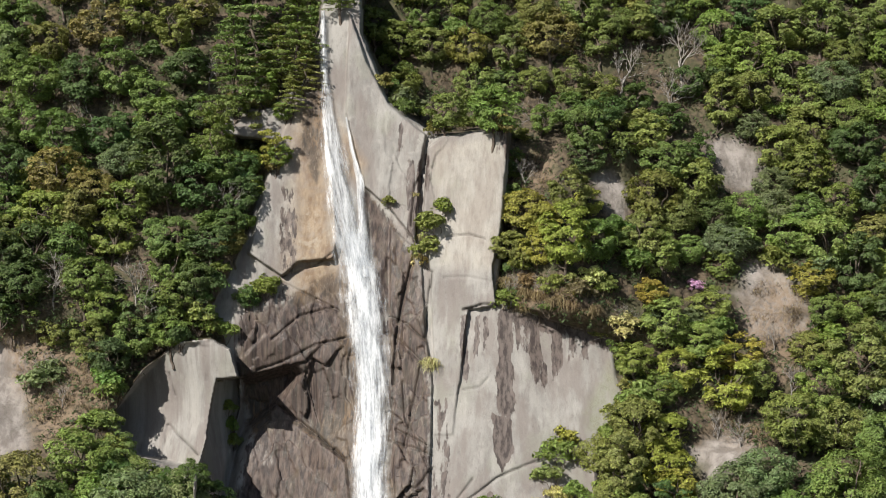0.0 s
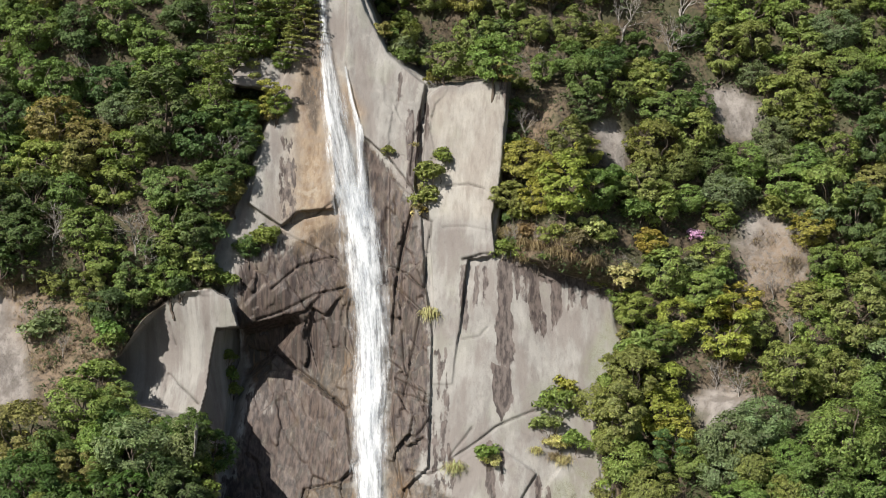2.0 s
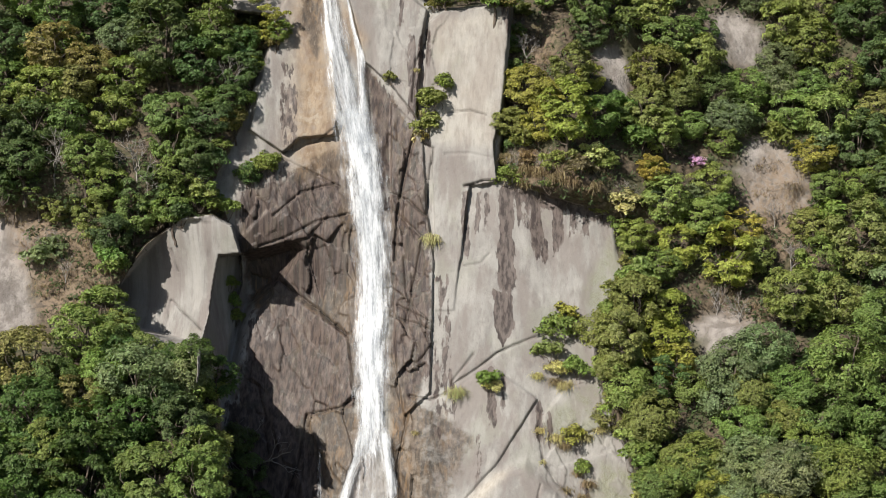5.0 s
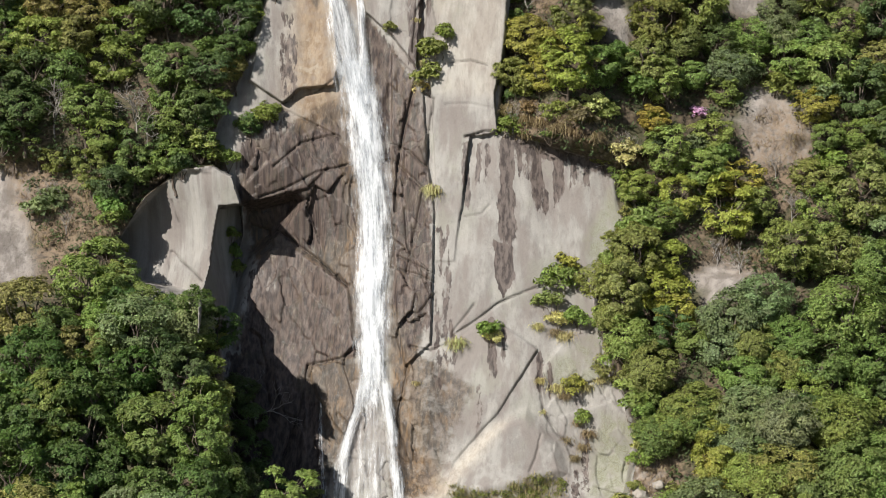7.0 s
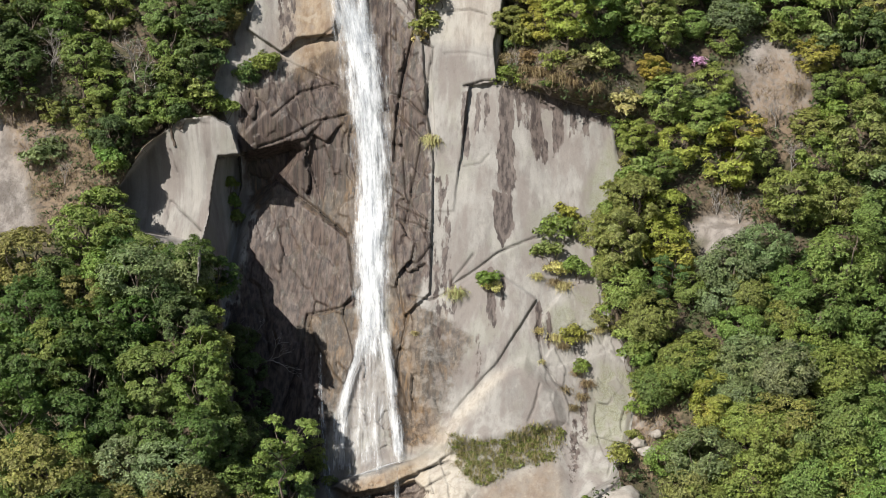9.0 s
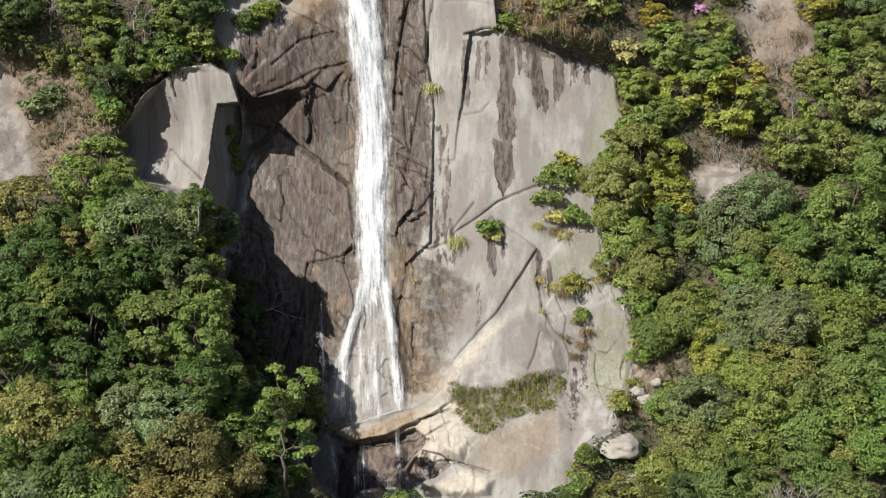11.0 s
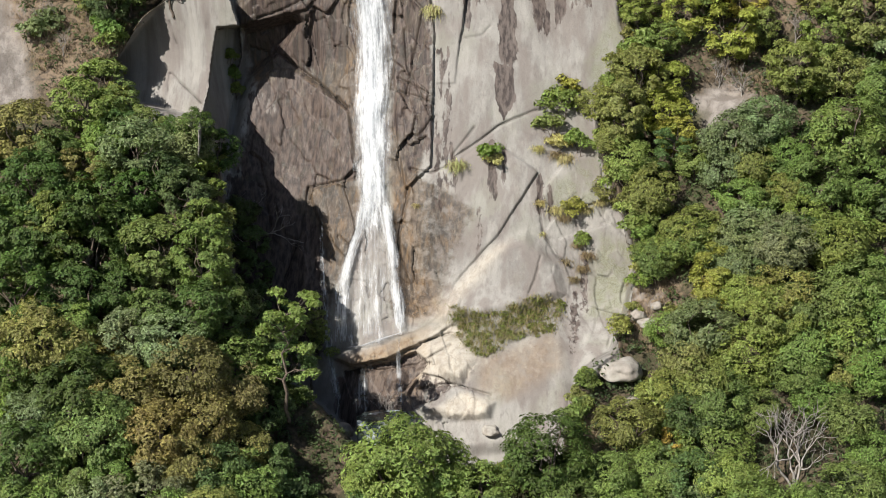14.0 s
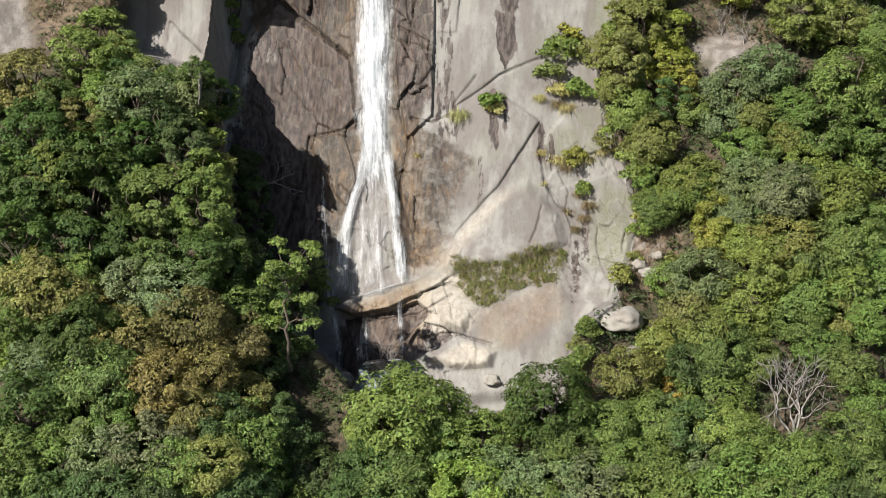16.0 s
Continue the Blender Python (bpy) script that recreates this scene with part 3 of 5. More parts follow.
PLANTED["shrub"] += [(1012, 992, 1.0, "yellow"), (1038, 1052, 0.8, "fresh"), (1235, 505, 0.9, "pink"), (1155, 515, 1.1, "yellow"), (205, 685, 1.3, "fresh"), (75, 665, 1.8, "grey")]
PLANTED["shrub"] += [(1100, 575, 1.4, "straw")]
PLANTED["bare"] += [(165, 180, 1.0, "mid"), (240, 480, 1.05, "mid"), (95, 480, 1.05, "mid"), (1205, 75, 1.35, "mid"), (1100, 105, 1.15, "mid"), (1185, 150, 1.0, "mid")]
PLANTED["bare"] += [(950, 190, 0.8, "mid"), (400, 345, 0.8, "mid"), (441, 997, 1.2, "mid"), (1441, 1443, 1.75, "mid"), (370, 120, 0.7, "mid"), (678, 1374, 0.8, "mid")]
PLANTED["shrub"] += [(182, 742, 1.5, "fresh"), (198, 792, 1.4, "olive"), (288, 604, 1.2, "mid"), (318, 592, 1.1, "deep"), (915, 468, 1.0, "olive"), (1045, 488, 1.1, "straw"), (1010, 492, 0.9, "olive")]
PLANTED["shrub"] += [(930, 496, 1.0, "brown"), (978, 503, 1.1, "olive"), (1028, 512, 1.2, "brown"), (1070, 505, 1.0, "olive")]
PLANTED["bare"] += [(930, 300, 0.6, "mid"), (1085, 575, 0.75, "mid"), (1105, 560, 0.6, "mid"), (905, 500, 0.6, "mid"), (960, 500, 0.6, "mid"), (1400, 665, 0.7, "mid"), (1370, 590, 0.5, "mid"), (1310, 760, 0.6, "mid"), (1270, 745, 0.6, "mid"), (75, 640, 0.6, "mid"), (110, 690, 0.5, "mid")]
PLANTED["grass"] += [(900, 500, 1.3, "brown"), (925, 520, 1.5, "brown"), (955, 525, 1.4, "brown"), (985, 535, 1.5, "brown"), (1010, 540, 1.2, "brown"), (1050, 550, 1.4, "brown")]
PLANTED["grass"] += [(930, 545, 1.2, "brown"), (951, 888, 0.9, "straw"), (981, 899, 1.0, "brown"), (957, 987, 0.8, "straw"), (1004, 1096, 1.0, "brown"), (1024, 1065, 0.8, "brown")]
PLANTED["grass"] += [(962, 1044, 0.6, "straw"), (745, 420, 0.8, "straw"), (740, 455, 0.8, "straw"), (735, 345, 0.6, "straw"), (765, 645, 1.6, "straw"), (807, 919, 1.3, "straw")]
PLANTED["grass"] += [(732, 992, 0.6, "straw"), (985, 1000, 1.0, "straw"), (1000, 1015, 0.9, "brown"), (1040, 1000, 0.9, "straw"), (1062, 985, 0.9, "straw"), (1045, 1085, 1.0, "brown"), (1035, 1110, 1.0, "brown"), (1018, 1130, 0.8, "brown"), (1000, 905, 1.1, "straw"), (975, 872, 1.0, "straw")]
LABELS = {("shrub", "pink"): "azalea bush in pink-purple bloom among evergreens", ("shrub", "straw"): "pale dry twiggy shrub beside the cliff"}
# The crowns of the wood: middle h, v and half width, by colour.
WOODS = {"deep": [], "fresh": [], "gold": [], "grey": [], "khaki": [], "mid": [], "olive": [], "rust": [], "yellow": []}
WOODS["mid"] += [(292, 868, 40), (215, 858, 38), (335, 852, 34), (250, 842, 30)]
WOODS["mid"] += [(745, 25, 40), (1030, 25, 40), (868, 35, 40), (30, 40, 50), (1130, 45, 40), (1450, 50, 50), (1372, 55, 48), (1520, 60, 45), (905, 95, 34), (25, 115, 42), (215, 130, 45), (1402, 130, 40)]
WOODS["mid"] += [(60, 150, 50), (1008, 150, 36), (838, 155, 40), (1062, 160, 36), (1545, 160, 40), (1330, 165, 40), (262, 170, 42), (1430, 180, 40), (1280, 185, 40), (790, 200, 38), (1500, 205, 40), (50, 225, 45)]
WOODS["mid"] += [(1440, 230, 42), (1040, 232, 44), (110, 250, 52), (1095, 250, 42), (1385, 265, 45), (395, 300, 36), (1232, 330, 48), (20, 365, 42), (1420, 380, 36), (1205, 385, 38), (1392, 420, 40), (300, 425, 45)]
WOODS["mid"] += [(1460, 430, 48), (120, 440, 40), (305, 475, 42), (150, 500, 45), (1180, 580, 46), (305, 592, 32), (232, 602, 38), (1240, 605, 38), (1519, 651, 55), (1548, 777, 42), (205, 808, 36), (1505, 859, 63)]
WOODS["mid"] += [(375, 894, 38), (1405, 900, 36), (1457, 951, 49), (1550, 951, 49), (41, 961, 56), (234, 971, 43), (1316, 977, 37), (146, 1002, 56), (1236, 1060, 43), (36, 1060, 58), (136, 1076, 56), (1165, 1093, 39)]
WOODS["mid"] += [(1563, 1128, 45), (1525, 1159, 59), (8, 1161, 50), (99, 1161, 50), (188, 1161, 46), (1463, 1178, 56), (326, 1193, 48), (1453, 1258, 56), (1481, 1357, 42), (1307, 1365, 49), (96, 1369, 57), (1371, 1385, 36)]
WOODS["mid"] += [(1542, 1402, 45), (1584, 1475, 43), (1185, 1504, 45), (-9, 1505, 62), (1095, 1516, 45), (1552, 1544, 49), (773, 1556, 47), (1371, 1573, 47), (1464, 1596, 50), (1184, 1602, 43), (1611, 1614, 43), (438, 1621, 50)]
WOODS["olive"] += [(345, 20, 40), (250, 30, 45), (310, 55, 42), (1060, 75, 40), (85, 80, 45), (765, 85, 42), (830, 90, 40), (948, 145, 30), (715, 150, 32), (1150, 245, 40), (1150, 350, 50), (1140, 420, 42)]
WOODS["olive"] += [(200, 425, 40), (902, 440, 32), (1172, 455, 42), (1258, 545, 34), (145, 565, 32), (100, 592, 28), (1440, 625, 36), (1340, 675, 34), (1484, 757, 46), (1061, 810, 38), (1082, 871, 32), (1111, 912, 43)]
WOODS["olive"] += [(1225, 912, 32), (1396, 962, 33), (1153, 967, 47), (1412, 1161, 55), (1382, 1200, 56), (1344, 1280, 57), (1201, 1346, 42), (1134, 1413, 47)]
WOODS["rust"] += [(945, 15, 42), (180, 55, 50), (980, 65, 55), (100, 318, 52), (168, 340, 40), (130, 378, 40), (1542, 410, 32), (415, 425, 28), (28, 863, 55), (125, 925, 36), (1087, 962, 30), (147, 1264, 38)]
WOODS["rust"] += [(1229, 1280, 50), (311, 1302, 57), (385, 1343, 53), (203, 1347, 57), (341, 1403, 55), (243, 1433, 57), (402, 1459, 45), (298, 1482, 45)]
# trees standing in shade, which is put into their darker leaf colour
WOODS["deep"] += [(1215, 150, 36), (1185, 212, 34), (1125, 175, 30), (905, 290, 24)]
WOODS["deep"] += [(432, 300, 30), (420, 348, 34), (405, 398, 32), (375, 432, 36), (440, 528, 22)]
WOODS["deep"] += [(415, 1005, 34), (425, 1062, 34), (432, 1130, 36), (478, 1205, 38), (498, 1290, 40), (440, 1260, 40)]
WOODS["deep"] += [(1175, 35, 40), (325, 125, 42), (140, 145, 52), (180, 245, 42), (1520, 260, 45), (285, 300, 62), (355, 335, 50), (440, 335, 30), (1545, 340, 42), (60, 440, 45), (1520, 475, 42), (345, 500, 34)]
WOODS["deep"] += [(40, 505, 42), (258, 560, 44), (20, 560, 30), (316, 971, 39), (1442, 1050, 39), (410, 1182, 35), (450, 1386, 42), (452, 1499, 43), (540, 1626, 45)]
WOODS["grey"] += [(1480, 150, 50), (218, 285, 38), (1370, 325, 34), (1375, 372, 44), (1282, 432, 42), (1355, 840, 49), (1305, 869, 55), (315, 879, 48), (231, 886, 55), (1276, 933, 39), (1335, 1026, 41), (1329, 1051, 47)]
WOODS["grey"] += [(1381, 1057, 49), (1402, 1064, 49), (1299, 1096, 39), (1310, 1102, 43), (212, 1237, 50), (9, 1403, 48), (215, 1563, 58), (1267, 1585, 45), (126, 1586, 52), (903, 1626, 54), (985, 1638, 50), (1061, 1640, 56)]
WOODS["fresh"] += [(388, 238, 32), (450, 222, 26), (492, 278, 24), (440, 292, 24), (468, 158, 28), (418, 190, 26), (505, 200, 20)]
WOODS["fresh"] += [(660, 50, 38), (1268, 60, 45), (705, 75, 42), (1325, 110, 52), (960, 215, 28), (1432, 305, 48), (228, 360, 44), (1485, 365, 42), (1550, 525, 35), (312, 535, 40), (180, 545, 42)]
WOODS["fresh"] += [(65, 555, 30), (155, 612, 32), (1120, 640, 34), (1455, 691, 38), (1403, 747, 52), (1119, 752, 48), (142, 818, 52), (1236, 1036, 43), (1501, 1065, 53), (1492, 1072, 49), (261, 1076, 53), (1173, 1086, 37)]
WOODS["fresh"] += [(343, 1097, 43), (1330, 1149, 33), (1332, 1161, 41), (1189, 1230, 35), (1530, 1236, 50), (1577, 1301, 48), (1287, 1458, 53), (102, 1482, 60), (645, 1522, 43), (1331, 1533, 47), (27, 1609, 52)]
WOODS["yellow"] += [(1000, 425, 46), (965, 395, 34)]
WOODS["yellow"] += [(1042, 360, 28), (930, 375, 40), (955, 445, 34), (1440, 500, 36), (1200, 660, 42), (1290, 682, 46), (1182, 772, 38), (1173, 830, 44), (1197, 869, 36), (1284, 1140, 43)]
WOODS["gold"] += [(1150, 520, 28), (1312, 632, 38), (1283, 1157, 37), (1221, 1447, 26)]
WOODS["khaki"] += [(33, 1253, 65), (332, 1597, 48)]
# The grassy ledge, the pool, gaps in the wood and boulders.
BANK = [(794, 1185), (867, 1201), (939, 1162), (1000, 1166), (987, 1220), (920, 1240), (847, 1277), (817, 1244)]
POOL = (672, 1398)
CLEARINGS = [(688, 1385, 40)]
OPEN_VIEW = [(540, 1420, 48), (565, 1520, 48), (1114, 1290, 40), (1439, 1460, 72), (1099, 1297, 34), (1107, 1386, 40), (1055, 1437, 22), (1237, 510, 22), (1205, 75, 14), (1105, 110, 12), (950, 180, 12), (165, 185, 12), (240, 485, 14), (95, 485, 14), (400, 340, 12), (370, 115, 10), (1155, 515, 12), (441, 1002, 20)]
BOULDERS = [(1114, 1302, 1.5, 0.5), (1139, 1197, 0.7, 0.7), (1170, 1181, 0.5, 0.7), (1155, 1213, 0.6, 0.6), (768, 1442, 0.9, 0.6), (624, 1441, 1.0, 0.6), (592, 1421, 0.8, 0.7), (709, 1442, 0.7, 0.6), (200, 790, 0.8, 0.8), (1132, 1364, 0.6, 0.6), (869, 1422, 0.6, 0.6)]


def hill_depth(h, v):
    """How far away the wooded slope lies."""
    b = (441 - v) / 24.0
    y = 114 + 0.60 * b
    y = y - 3.9 * smooth(v, 780, 1000) * smooth(h, 470, 300)
    y = y - 2.5 * smooth(h, 1150, 1500) * smooth(v, 500, 1300)
    y = y - 2.4 * smooth(h, 490, 400) * smooth(v, 250, 330) * smooth(v, 620, 540)
    y = y - 3.4 * smooth(h, 860, 910) * smooth(h, 1250, 1000) * smooth(v, 190, 260) * smooth(v, 640, 540)
    y = y + 3.5 * fractal(h / 170, v / 170, 3, 3) + 1.2 * fractal(h / 45, v / 45, 9, 3)
    return y


def cliff_depth(h, v):
    b = (441 - v) / 24.0
    y = 112.5 + 0.33 * b
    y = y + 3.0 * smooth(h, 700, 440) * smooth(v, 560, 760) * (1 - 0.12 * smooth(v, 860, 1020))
    y = y - 1.2 * smooth(h, 660, 900)
    y = y - 2.6 * smooth(v, 1130, 1330) * smooth(h, 560, 680)
    return y


def survey(h, v):
    """Depth and the surface's marks at the grid points."""
    wh = h + 6 * fractal(h / 55, v / 55, 21) + 2.2 * fractal(h / 9, v / 9, 22, 2)
    wv = v + 6 * fractal(h / 55, v / 55, 31) + 2.2 * fractal(h / 9, v / 9, 32, 2)
    rim = inside(wh, wv, CLIFF)
    on = smooth(rim, -9, 4)
    y = hill_depth(h, v) * (1 - on) + cliff_depth(h, v) * on
    slab = np.full(h.shape, -1)
    slab[rim > 0] = 0
    for i, (name, poly, out, edge, gh, gv) in enumerate(SLABS):
        d = local(inside, wh * 0.6 + h * 0.4, wv * 0.6 + v * 0.4, poly, 60, -999.0)
        k = smooth(d, -edge * 0.4, edge) if edge > 13 else smooth(d, -1.0 - edge * 0.1, edge * 0.45)
        c = np.mean(np.array(poly), 0)
        y = y - k * (out + gh * (h - c[0]) / 24 + gv * (v - c[1]) / 24)
        slab[d > 0] = i + 1
    loose = 0 * h
    for poly, power in FRACTURED:
        loose = np.maximum(loose, power * smooth(local(inside, wh, wv, poly, 60, -999.0), -25, 25))
    loose = np.maximum(loose, 0.02) * on
    step, joint = blocks(h + 0.22 * v + 12 * fractal(h / 50, v / 50, 25, 3), v - 0.35 * h + 12 * fractal(h / 50, v / 50, 26, 3), 70, 150, 5)
    step2, joint2 = blocks(h - 0.30 * v + 8 * fractal(h / 30, v / 30, 27, 3), v + 0.5 * h + 8 * fractal(h / 30, v / 30, 28, 3), 27, 62, 6)
    y = y - loose * (0.85 * step + 0.55 * step2) + loose * (0.05 * joint ** 3 + 0.02 * joint2 ** 3)
    for line, width, deep in CRACKS:
        y = y + 0.5 * deep * np.exp(-(local(near_line, wh * 0.6 + h * 0.4, wv * 0.6 + v * 0.4, line, 30, 999.0) / (width * 0.3 + 1.3)) ** 2)
    rough = 0.8 * fractal(h / 90, v / 260, 41, 3) + 0.13 * fractal(h / 22, v / 110, 42, 3) + 0.045 * fractal(h / 7, v / 12, 43, 3)
    y = y + rough * (0.5 + 0.5 * smooth(h, 800, 700)) * on + 0.7 * (1 - on) * fractal(h / 14, v / 14, 51, 3)
    marks = {}
    crack = 0 * h
    for line, width, deep in CRACKS:
        d = local(near_line, wh * 0.6 + h * 0.4, wv * 0.6 + v * 0.4, line, 30, 999.0)
        crack = np.maximum(crack, np.exp(-(d / (width * 0.22 + 1.0)) ** 2) * min(1, 0.45 + deep) * smooth(fractal(h / 26, v / 26, 77, 3), -0.2, 0.12))
    marks["crack"] = np.maximum(crack, 0.45 * joint ** 6 * smooth(loose, 0.2, 0.8) * smooth(fractal(h / 30, v / 30, 78, 3), -0.1, 0.15))
    marks["crack"] = np.maximum(marks["crack"], 0.5 * joint2 ** 6 * smooth(loose, 0.3, 0.9) * smooth(fractal(h / 24, v / 24, 80, 3), -0.1, 0.15))
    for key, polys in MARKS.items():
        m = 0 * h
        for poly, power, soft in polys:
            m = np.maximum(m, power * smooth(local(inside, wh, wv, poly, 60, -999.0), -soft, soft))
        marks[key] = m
    wet = marks["wet"]
    for sh, top, low, half, power in RUNS:
        sway = sh + 5 * fractal(v / 60, v * 0 + sh, 61, 2)
        edge = half * (0.85 + min(0.9, half * 0.06) * fractal(v / 30, v * 0 + sh * 1.7, 62, 3) + 0.3 * smooth(v, top, low))
        m = smooth(np.abs(h - sway), edge + 5.5, edge - 4.5) * smooth(v, top - 4, top + 8)
        m = m * smooth(v + 40 * fractal(h / 5, v / 90, 63, 2), low + 26, low - 26)
        wet = np.maximum(wet, power * m)
    marks["wet"] = wet
    rock = smooth(rim, -3, 3)
    for poly in OUTCROPS:
        rock = np.maximum(rock, smooth(local(inside, wh, wv, poly, 60, -999.0), -8, 8))
    marks["rock"] = rock
    marks["loose"] = loose
    return y, marks, slab, rim


hs = np.concatenate([np.arange(-60, 150, 8.0), np.arange(150, 1170, 1.9), np.arange(1170, 1640, 8.0)])
vs = np.arange(-60, 1760, 2.3)
GH, GV = np.meshgrid(hs, vs)
DEPTH, MARK, SLAB, RIM = survey(GH, GV)


def depth_at(h, v):
    """The surface's distance at a grid point, from the built sheet."""
    i = np.clip(np.searchsorted(hs, h) - 1, 0, len(hs) - 2)
    j = np.clip(((np.asarray(v) - vs[0]) / 2.3).astype(int), 0, len(vs) - 2)
    return DEPTH[j, i]


def build_mountain():
    pts = place(GH, GV, DEPTH).reshape(-1, 3)
    rows, cols = GH.shape
    k = np.arange(rows * cols).reshape(rows, cols)
    quads = np.stack([k[:-1, :-1], k[1:, :-1], k[1:, 1:], k[:-1, 1:]], -1).reshape(-1, 4)
    owner = SLAB[:-1, :-1].copy()
    # under the wood, away from the cliff's rim, four by four cells make one
    R4, C4 = (rows - 1) // 4 * 4, (cols - 1) // 4 * 4
    plain = (RIM[:R4, :C4] < -30).reshape(R4 // 4, 4, C4 // 4, 4).all((1, 3)) & (owner[:R4, :C4] == -1).reshape(R4 // 4, 4, C4 // 4, 4).all((1, 3))
    big = np.stack([k[0:R4:4, 0:C4:4], k[4:R4 + 1:4, 0:C4:4], k[4:R4 + 1:4, 4:C4 + 1:4], k[0:R4:4, 4:C4 + 1:4]], -1)[plain]
    owner[:R4, :C4][np.kron(plain, np.ones((4, 4), bool))] = -2
    owner = owner.ravel()
    cliff = tagged(new("cliff"), "tall grey granite cliff with wet brown streaks and cracked slabs", "cliff", kind="structure")
    faces = ["left_face", "upper_face", "right_face", "foot_face"]
    ch, cv = GH[:-1, :-1].ravel(), GV[:-1, :-1].ravel()
    zone = np.select([(ch < 640) & (cv < 1150), cv < 560, cv < 1150], [0, 1, 2], 3) + len(SLABS) + 1
    owner = np.where(owner == 0, zone, owner)
    for i in range(-1, len(SLABS) + 5):
        q = quads[owner == i] if i >= 0 else np.concatenate([quads[owner == -1], big])
        if not len(q):
            continue
        used, idx = np.unique(q, return_inverse=True)
        name = "hillside" if i < 0 else SLABS[i - 1][0] if i <= len(SLABS) else faces[i - len(SLABS) - 1]
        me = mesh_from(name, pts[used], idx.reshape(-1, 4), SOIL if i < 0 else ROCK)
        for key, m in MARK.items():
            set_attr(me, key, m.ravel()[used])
        if i < 0:
            tagged(new("hillside", me), "steep brown forest floor with leaf litter and bare rock patches", "hillside", kind="structure")
        else:
            part(name, me, cliff)


build_mountain()


def ground_profile():
    low = [(-2500, 60), (-900, 30), (-300, -40), (-80, -64), (0, -66), (40, -62), (66, -52)]
    slope = [(max(float(hill_depth(np.float64(784), np.float64(v))), float(cliff_depth(np.float64(500), np.float64(v)))) + 7.0, v) for v in range(1700, -60, -60)]
    slope = [(y, (441 - v) / UNIT * y) for y, v in slope]
    top = [(138, 40), (165, 70), (200, 98), (260, 130), (340, 140), (600, 90), (1200, 60), (2800, 30)]
    return np.array(low + slope + top)


def swells(X, Y):
    return smooth(np.abs(X), 45, 300) * 14 * fractal(X / 90, Y / 90, 71, 3)


def build_ground():
    """The land all round: one coarse sheet from the valley under the camera over the ridge to the horizon, behind the built slope."""
    side = [45, 60, 85, 120, 180, 280, 500, 1000, 2500]
    xs = np.array([-s for s in side[::-1]] + list(np.arange(-36, 37, 3.0)) + side)
    prof = ground_profile()
    X, J = np.meshgrid(xs, np.arange(len(prof)))
    Y, Z = prof[J, 0], prof[J, 1]
    Z = Z + swells(X, Y)
    k = np.arange(X.size).reshape(X.shape)
    quads = np.stack([k[:-1, :-1], k[:-1, 1:], k[1:, 1:], k[1:, :-1]], -1).reshape(-1, 4)
    me = mesh_from("ground", np.stack([X, Y, Z], -1).reshape(-1, 3), quads, SOIL)
    for key in ("rock", "straw", "crack", "loose"):
        set_attr(me, key, np.zeros(X.size))
    tagged(new("ground", me), "brown and green wooded valley ground and ridge", "ground", kind="structure")


build_ground()


# ---- water ----
def sheet(name, path, seed, cover, lift, parent, ends=True):
    """A curtain of falling water along a path of (h, v, half width, thickness)."""
    p = np.array(path, float)
    run = np.concatenate([[0], np.cumsum(np.hypot(np.diff(p[:, 0]), np.diff(p[:, 1])))])
    n = int(run[-1] / 5) + 2
    s = np.linspace(0, run[-1], n)
    ch, cv, half, thick = (np.interp(s, run, p[:, i]) for i in range(4))
    kern = np.ones(9) / 9
    pad = lambda a: np.convolve(np.pad(a, 4, mode="edge"), kern, mode="valid")
    ch, half = pad(ch), pad(half)
    m = 17
    e = np.linspace(-1, 1, m)
    H = ch[:, None] + e[None] * 1.14 * half[:, None] * (1 + 0.25 * fractal(cv / 25, cv * 0 + seed, seed, 3))[:, None]
    V = cv[:, None] + 0 * H
    Y = depth_at(H, V)
    rock = Y.copy()
    for _ in range(60):
        P = np.pad(Y, 1, mode="edge")
        Y = np.minimum(rock, 0.2 * (P[1:-1, 1:-1] + P[:-2, 1:-1] + P[2:, 1:-1] + P[1:-1, :-2] + P[1:-1, 2:]))
    Y = Y - lift - 0.3 * (1 - e[None] ** 2) - 0.2 * fractal(H / 8, V / 60, seed + 5, 3)
    pts = place(H, V, Y).reshape(-1, 3)
    k = np.arange(n * m).reshape(n, m)
    quads = np.stack([k[:-1, :-1], k[1:, :-1], k[1:, 1:], k[:-1, 1:]], -1).reshape(-1, 4)
    me = mesh_from(name, pts, quads, water_material(name + "_foam", cover, seed))
    uv = np.stack([(H - ch[:, None]) / 24, (V + 0 * H) / 24 + 0 * H], -1).reshape(-1, 2)
    layer = me.uv_layers.new(name="UVMap")
    loops = np.empty(len(me.loops), np.int32)
    me.loops.foreach_get("vertex_index", loops)
    layer.data.foreach_set("uv", uv[loops].astype(np.float32).ravel())
    close = 0.15 + 0.85 * smooth(s, run[-1], run[-1] - 30) if ends else 1.0
    fade = close * smooth(s, -45 if seed < 3 else 0, 45 if seed > 2 else 0)
    ragged = np.clip(np.abs(e[None]) + 0.5 * fractal(H / 6, V / 45, seed + 8, 3), 0, 1.2)
    set_attr(me, "thick", ((thick * (0.1 + 0.9 * fade))[:, None] * (1.08 - 1.2 * ragged ** 1.7)).ravel())
    return part(name, me, parent)


fall = tagged(new("waterfall"), "white water falling in threads down the granite cliff", "waterfall")
for i, (name, path, cover, lift, ends) in enumerate(STREAMS):
    sheet(name, path, i + 1, cover, lift, fall, ends)


